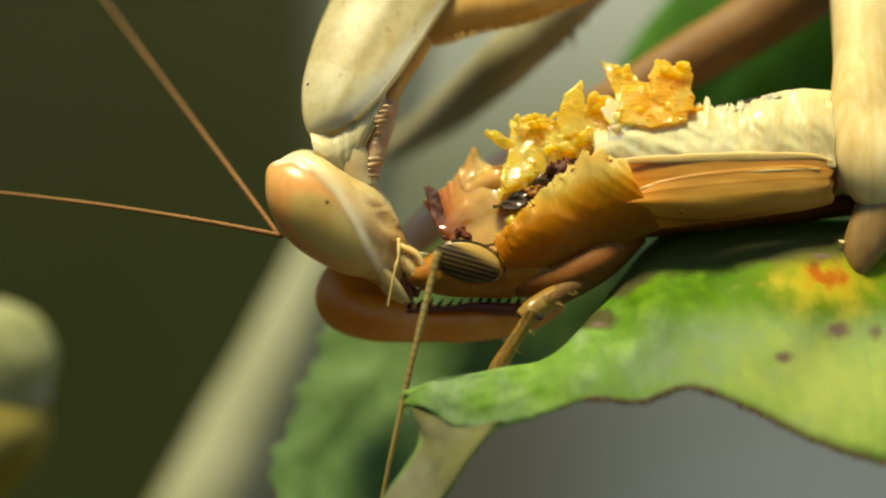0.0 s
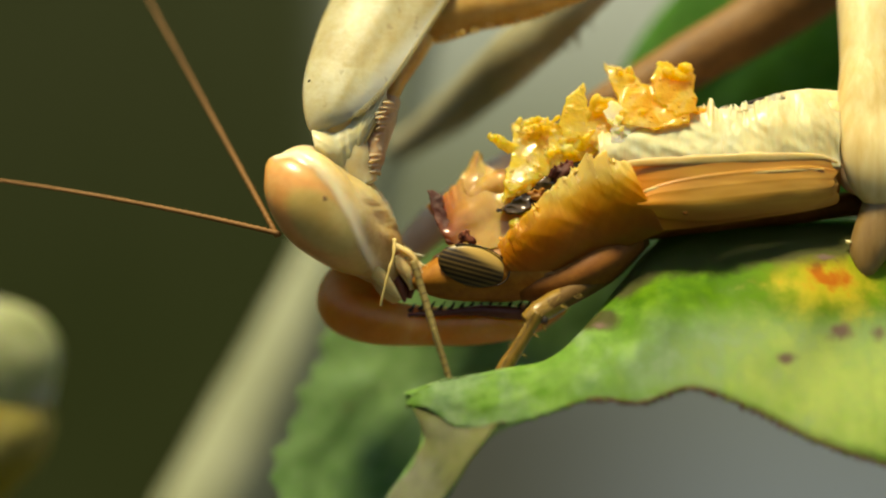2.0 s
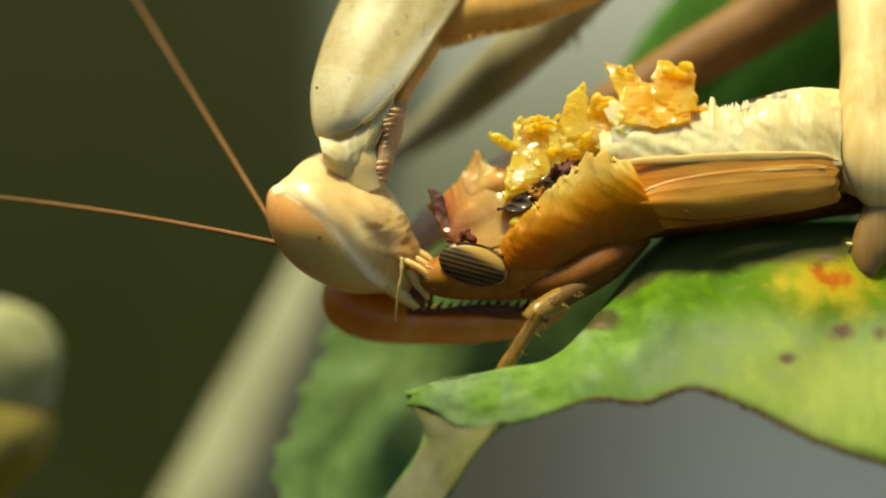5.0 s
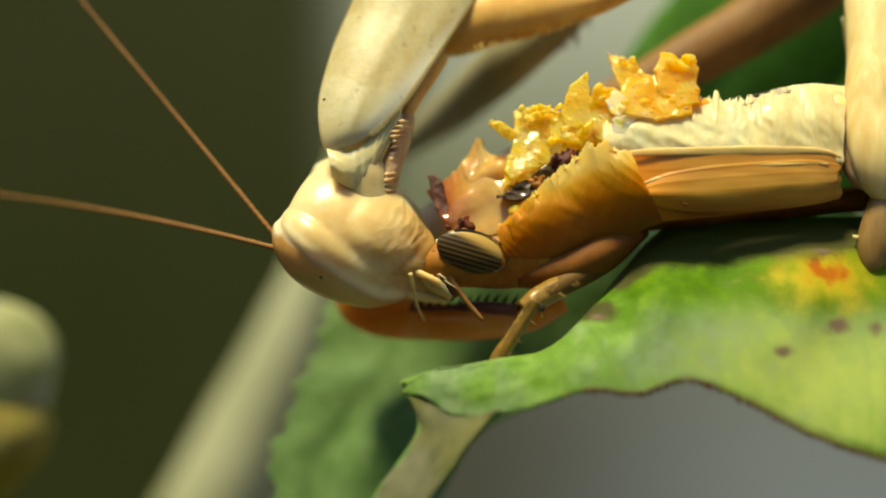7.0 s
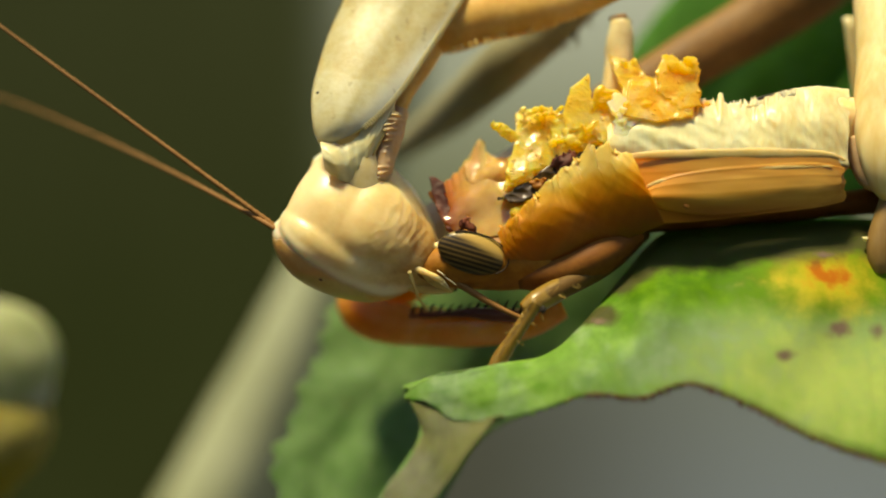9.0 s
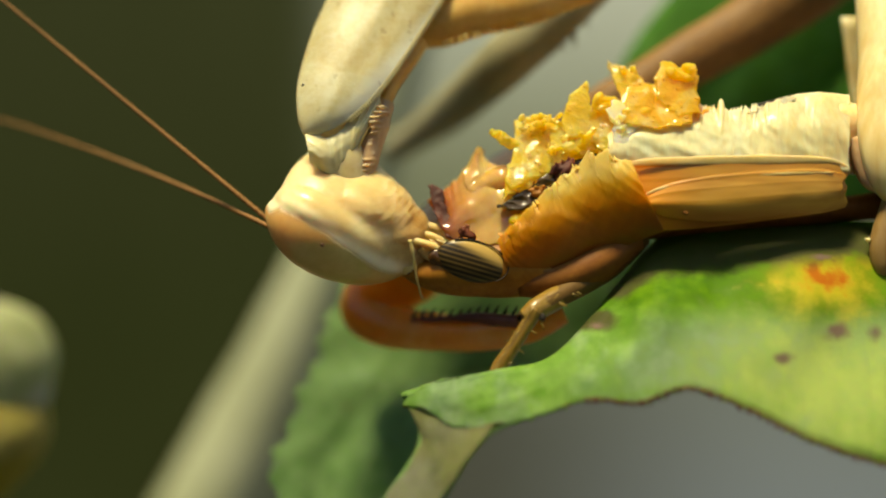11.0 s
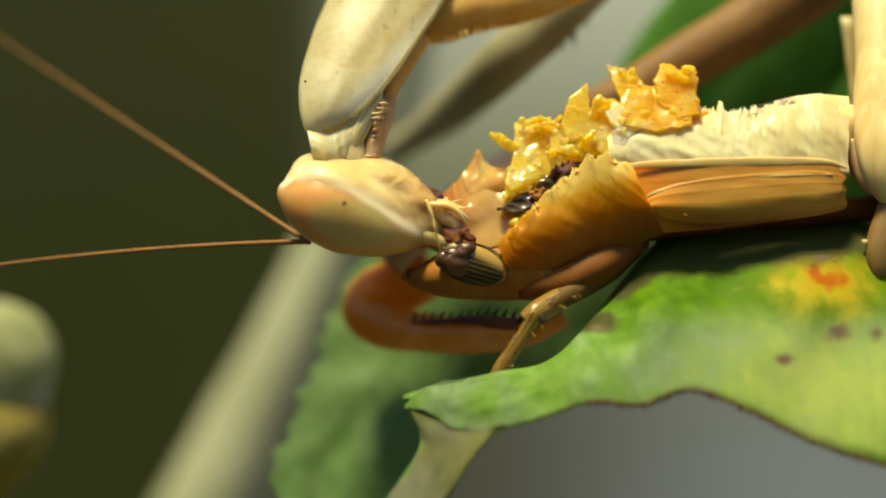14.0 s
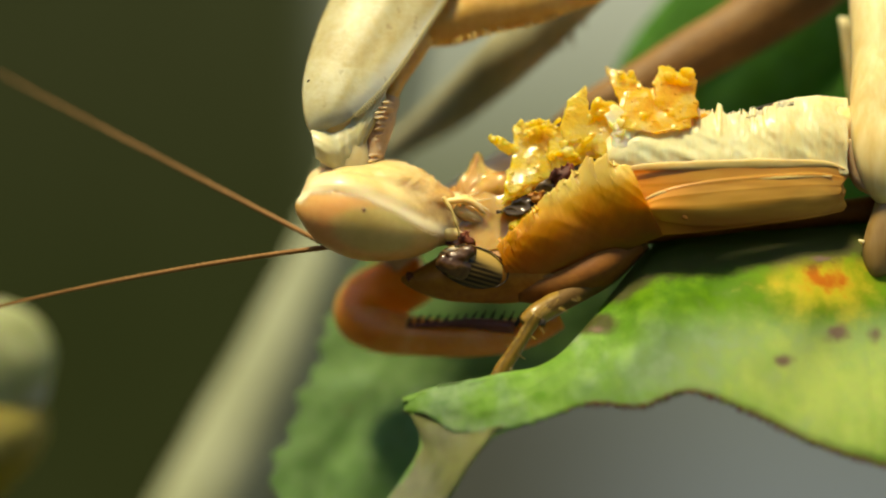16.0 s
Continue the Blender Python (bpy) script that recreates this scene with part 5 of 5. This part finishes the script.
    # far foreleg curled under the prey's head
    fl = part("far_foreleg", loft(((724, 462, 150, 44, 36), (668, 482, 142, 58, 42), (610, 510, 120, 51, 40), (612, 546, 105, 46, 38), (680, 566, 92, 41, 36), (780, 573, 88, 35, 33), (860, 570, 86, 34, 32), (930, 560, 94, 29, 29), (985, 530, 118, 22, 24)), 8, 26, rough=3), REDLEG, m, "russet foreleg with a row of black spines", at=pt(930, 570, 92))
    M["fleg"] = fl
    for k in range(13):
        x = 722 + 17 * k
        y = 544 - 2 * math.sin(k)
        h = 13 + 1.2 * k
        part("spine", spine(x, y + 2, 62, x + 11 + 0.5 * k, y - h, 60, 4.6), BLACK, fl)
    part("dark_inner_edge", loft(((720, 552, 58, 3, 5), (780, 548, 52, 6, 6), (850, 545, 52, 9, 7), (925, 550, 56, 12, 9)), 5, 14, rough=3, freq=800), DARKRED, fl)
    # far limbs behind
    part("far_coxa", loft(((960, 262, 236, 30, 32), (1050, 205, 248, 44, 42), (1145, 150, 260, 52, 46), (1305, 56, 280, 60, 50), (1445, -34, 300, 66, 54), (1580, -134, 320, 66, 54)), 6, 24, rough=4), BROWN, m, "brown far foreleg, out of focus")
    part("far_femur", loft(((690, 470, 210, 28, 32), (760, 400, 225, 36, 38), (860, 326, 236, 38, 38), (980, 250, 246, 36, 34), (1060, 205, 256, 28, 28)), 6, 24, rough=4), DUSKY, m, "pale pinkish-brown far limb, out of focus")
    ol = part("far_leg", loft(((690, 270, 640, 26, 26), (790, 200, 500, 44, 40), (880, 120, 330, 52, 42), (960, 50, 290, 52, 42), (1030, -10, 270, 44, 36), (1110, -80, 260, 36, 30)), 6, 22, rough=3), OLIVE, m, "olive far leg with spines, out of focus")
    for (x, y, x2, y2, r) in ((955, 78, 966, 98, 11), (985, 66, 1000, 92, 9), (1008, 42, 1018, 86, 10), (1028, 18, 1042, 52, 8), (940, 92, 944, 104, 7)):
        part("spine", spine(x, y - 8, 270, x2, y2, 262, r), OLIVE, ol)
    part("far_wing", sheet(10, 10, lambda u, v: pt(1490 + 60 * u + 24 * v, 30 + 200 * v, 190 + 20 * u), 0.0002), PALE, m, "pale blurred limb behind")
    return m, M


MANTIS, MP = mantis()


# ---- motions ----


def sway(t):
    return float(np.interp(t, T, SWAY))


def shift(ob, x, y, turn=0.0, yaw=0.0, t=None):
    """Pose of a part moved by x, y plan steps from its rest place, turned clockwise as seen from the camera; t takes the camera's sway off."""
    rest = ORIGIN[ob] - (ORIGIN[ob.parent] if ob.parent else Vector((0, 0, 0)))
    if t is not None:
        x -= sway(t) * (1 + ORIGIN[ob].y / EYE_D)
    return pose(rest.x + x * G, rest.y, rest.z - y * G, 0, turn, yaw)


def head_pose(x, y, turn, roll, yaw=0.0):
    p = pt(x, y, 62) - MANTIS_O
    return pose(p.x, p.y, p.z, roll, turn, yaw)


def antenna_pose(x, y, up, d=40, yaw=0.0, back=0.0):
    """An antenna lies along -x: up is how steeply it seems to rise, yaw swings its tip towards the camera."""
    p = pt(x, y, d) - MANTIS_O
    slope, w = math.tan(radians(up)), radians(yaw)
    b = -slope * math.cos(w)
    turn = math.degrees(math.asin(slope * back / 880 * math.sin(w) / math.hypot(1, b)) - math.atan2(b, 1))
    return pose(p.x, p.y, p.z, 0, turn, yaw)


def motions():
    # swaying leaf
    walk(LEAF_FRONT, [(t, shift(LEAF_FRONT, *r, t=t)) for t, r in zip(T, (
        (0, 0.5, 0), (-3.5, -2.1, 0.01), (1.6, -3.8, 0.7), (8.1, 6.4, -0.23), (4.2, 2.2, 0.07), (1.7, 4.6, -0.14), (2.2, 2.2, 0.06),
        (8.5, 9.7, -0.32), (7.3, 8.2, -0.32), (2.9, -9.1, 0.97), (-0.9, -11.2, 0.88), (0.3, -11.3, 1.06), (4.0, -7.8, 0.79),
        (3.0, -6.7, 0.53), (1.9, -4.3, 0.58), (-1.3, 2.7, -0.1), (-1.4, -2.7, 0.34), (1.4, -4.4, 0.53), (3.9, 1.2, 0.15),
        (4.0, 6.1, -0.17), (0.9, 5.1, -0.29), (1.8, 4.3, -0.1), (6.0, 9.0, -0.5), (3.3, 9.0, -0.53), (-0.9, 7.6, -0.46)))])
    walk(LEAF_BACK, [(t, shift(LEAF_BACK, *r, t=t)) for t, r in zip(T, (
        (0, 0), (-3, -2), (2, -6), (11, 7), (3, 3), (3, 6), (3, 1), (11, 10), (9, 9), (0, -13), (-3, -13), (-2, -14), (3, -10), (5, -6),
        (2, -6), (0, 3), (-2, -3), (-2, -6), (2, 1), (5, 7), (2, 6), (3, 4), (8, 10), (6, 12), (2, 9)))])
    # prey tugged about
    walk(PREY, [(t, shift(PREY, *r, t=t)) for t, r in zip(T, (
        (0.0, 0.0, 0.0), (-3.1, -3.0, -0.02), (8, -4.8, 0.9), (14, 9.2, -0.46), (7.0, 4.7, -0.61), (4, 8.6, -1.1), (5, 5.6, -1.0),
        (10, 15.6, -1.5), (9, 14.1, -1.5), (7, -14.0, 0.9), (6, -14.7, 0.82), (7, -17.2, 1.2), (11, -13.3, 1.2), (10, -11.8, 1.2),
        (8, -11.0, 1.0), (7, 2.8, 0.7), (7, -4.8, 0.8), (10, -7.3, 1.4), (11, -0.3, 1.1), (10, 7.5, 0.5), (7, 6.0, 0.5), (8, 4.3, 0.6),
        (11, 11.4, 0.2), (9, 12.2, 0.1), (6, 10.5, 0.3)))])
    slide = (0, 0, 8, 8, 2, 1, 1, 1, 1, 7, 7, 9, 13, 12, 12, 16, 16, 17, 17, 16, 15, 15, 15, 15, 15)
    for ob in (PP["abdomen"], PP["wing"], PP["wing2"]):
        walk(ob, [(t, shift(ob, x, 0)) for t, x in zip(T, slide)])
    # stump swings up behind the flesh between 7.7 and 9.5 s
    walk(PP["stump"], [(t, shift(PP["stump"], x, y, a)) for t, x, y, a in (
        (0, 0, 90, 10), (7.5, 0, 90, 10), (7.8, -10, -10, 4), (8, -46, -66, 0), (8.3, -80, -62, -10), (8.6, -56, -66, -3), (9, -70, -50, 12), (9.2, -56, -38, 18), (10, 0, 90, 10), (16, 0, 90, 10))])
    # the feeler, chewed in from its base
    walk(PP["feeler"], [(t, shift(PP["feeler"], x, y, a)) for t, x, y, a in (
        (0, 0, 0, 0), (0.3, -14, 6, 2), (0.5, -24, 0, 18), (0.6, -30, 2, 24), (0.8, -50, 10, 20), (0.9, -40, 10, 4), (1, -34, 10, -17), (1.5, -32, -6, -26), (1.8, -26, -16, -28), (2, -28, 6, -30), (2.2, -52, 10, -10),
        (2.5, -44, -20, -50), (3, -46, 20, -52), (3.5, -42, 20, -37), (4, -48, 14, -22), (4.2, -40, 0, -28), (4.4, -10, 120, -24), (4.65, 30, 400, -10), (6.3, 10, 560, -4), (16, 10, 560, -4))])
    walk(PP["tip"], [(t, shift(PP["tip"], x, y)) for t, x, y in ((0, 0, 0), (0.3, 0, 0), (0.5, 20, -90), (0.65, 4, -20), (0.85, 8, -30), (1.0, 28, -120), (2.0, 28, -120), (2.2, 0, 0), (2.45, 51, -215), (16, 51, -215))])
    # chewed pulp wells up over the eye as the head is eaten
    rest = ORIGIN[PP["pulp"]] - PREY_O
    walk(PP["pulp"], [(t, pose(rest.x + x * G, rest.y - out * G, rest.z)) for t, x, out in ((0, 0, 0), (9.2, 0, 0), (11.3, -4, 62), (12.5, 2, 70), (16, 10, 72))])
    walk(PP["stub"], [(t, shift(PP["stub"], x, y, a)) for t, x, y, a in (
        (0, 60, -30, -50), (6.2, 60, -30, -50), (6.5, 18, -20, -12), (7, -6, -40, 2), (7.5, 4, -36, -2), (8, 10, -16, -10), (8.5, 20, -4, 4), (9, 32, 14, -26), (10.5, 60, -30, -50), (16, 60, -30, -50))])
    # mantis
    walk(MP["pro"], [(t, shift(MP["pro"], *r, t=t)) for t, r in zip(T, (
        (0, 0), (0, 0), (11, 10), (-4, -10), (2, -6), (-7, -7), (0, -1), (-5, -9), (-3, -10), (33, 36), (29, 27), (30, 36), (29, 27),
        (9, 15), (17, 15), (-12, 0), (12, 4), (20, 8), (12, 1), (-3, -6), (-5, -5), (0, -5), (-6, -11), (-3, -11), (1, -6)))])
    walk(MP["coxa"], [(t, shift(MP["coxa"], *r, t=t)) for t, r in zip(T, (
        (0, 0), (0, 0), (11, 8), (-2, -7), (2, -5), (0, -5), (0, -1), (2, -6), (0, -7), (38, 26), (36, 20), (36, 25), (36, 20),
        (22, 14), (26, 14), (5, 2), (20, 3), (28, 6), (20, 2), (8, -4), (8, -4), (10, -4), (12, -6), (18, -5), (24, 0)))])
    walk(MP["head"], [(t, head_pose(r[0] - sway(t), *r[1:])) for t, r in zip(T, (
        (602, 391, 41, 0), (593, 400, 39, 0), (613, 412, 39, 2), (600, 384, 39, 0), (597, 386, 44, 0), (585, 388, 45, 0), (587, 396, 48, 2),
        (583, 384, 45, 0), (587, 386, 45, 2), (662, 428, 30, 58), (649, 418, 30, 56), (662, 428, 28, 62), (657, 418, 28, 66), (640, 404, 28, 62),
        (650, 408, 28, 66), (632, 385, 25, 33), (655, 390, 20, 49), (675, 385, 14, 41), (675, 375, 12, 25), (655, 368, 15, 15), (648, 362, 16, 11),
        (655, 365, 14, 11), (655, 362, 13, 10), (668, 365, 12, 11), (680, 370, 9, 11)))])
    bases = ((490, 412), (480, 412), (505, 428), (489, 415), (485, 408), (478, 408), (478, 408), (467, 405), (475, 408), (517, 455), (505, 440),
             (513, 447), (508, 412), (487, 408), (490, 403), (500, 412), (522, 431), (575, 446), (560, 436), (552, 427), (538, 424), (545, 426),
             (546, 424), (560, 428), (578, 434))
    high = (50.8, 53.5, 52.5, 51.0, 58.4, 60.1, 63.0, 60.0, 58.6, 51.6, 49.2, 41.7, 38.1, 35.5, 35.8, 39.5, 38.0, 31.2, 34.0, 30.6, 32.0, 31.1, 30.4, 29.4, 26.6)
    low = (6.7, 5.3, 2.5, 3.4, 8.8, 7.8, 8.8, 8.3, 7.0, 8.8, 9.2, 13.5, 21.5, 17.4, 23.7, 16.9, 7.2, -1.7, -7.1, -3.0, -5.9, -6.5, -6.5, -11.4, -11.5)
    swing = (0, 0, 0, 0, 0, 0, 0, 0, 0, 16, 18, 20, 22, 24, 26, 20, 16, 10, 8, 4, 0, 0, 0, 0, 0)
    walk(MP["high"], [(t, antenna_pose(x - sway(t), y, a, 40, w, 400)) for t, (x, y), a, w in zip(T, bases, high, swing)])
    walk(MP["low"], [(t, antenna_pose(x - sway(t), y + 4, a, 20, -0.9 * w, 100)) for t, (x, y), a, w in zip(T, bases, low, swing)])
    walk(MP["nleg"], [(t, shift(MP["nleg"], *r, t=t)) for t, r in zip(T, (
        (0, 0), (-3, -1), (24, -1), (26, 3), (11, 0), (7, 2), (7, 2), (14, 6), (11, 5), (23, -4), (24, -9), (29, -6), (40, -8), (41, -8),
        (41, -6), (46, -4), (41, -6), (43, -6), (46, -3), (44, 0), (40, -1), (38, -3), (40, 0), (40, -1), (35, -1)))])
    walk(MP["fleg"], [(t, shift(MP["fleg"], x, y, 0, w, t)) for t, x, y, w in zip(
        T, (0, 0, 0, 4, 3, 2, 0, 3, 3, 2, 2, 2, 2, 2, 2, 3, 3, 6, 8, 4, 3, 3, 5, 0, -4),
        (0, 1, -14, 12, 6, 14, 6, 18, 15, -5, 0, -3, 9, 13, 12, 22, 19, 12, 16, 27, 25, 24, 31, 31, 31),
        (0, 2, 0, 0, 0, 0, 0, 0, 0, -19, -19, -19, -22, -20, -20, -22, -23, -26, -26, -24, -23, -23, -23, -21, -20))])


motions()
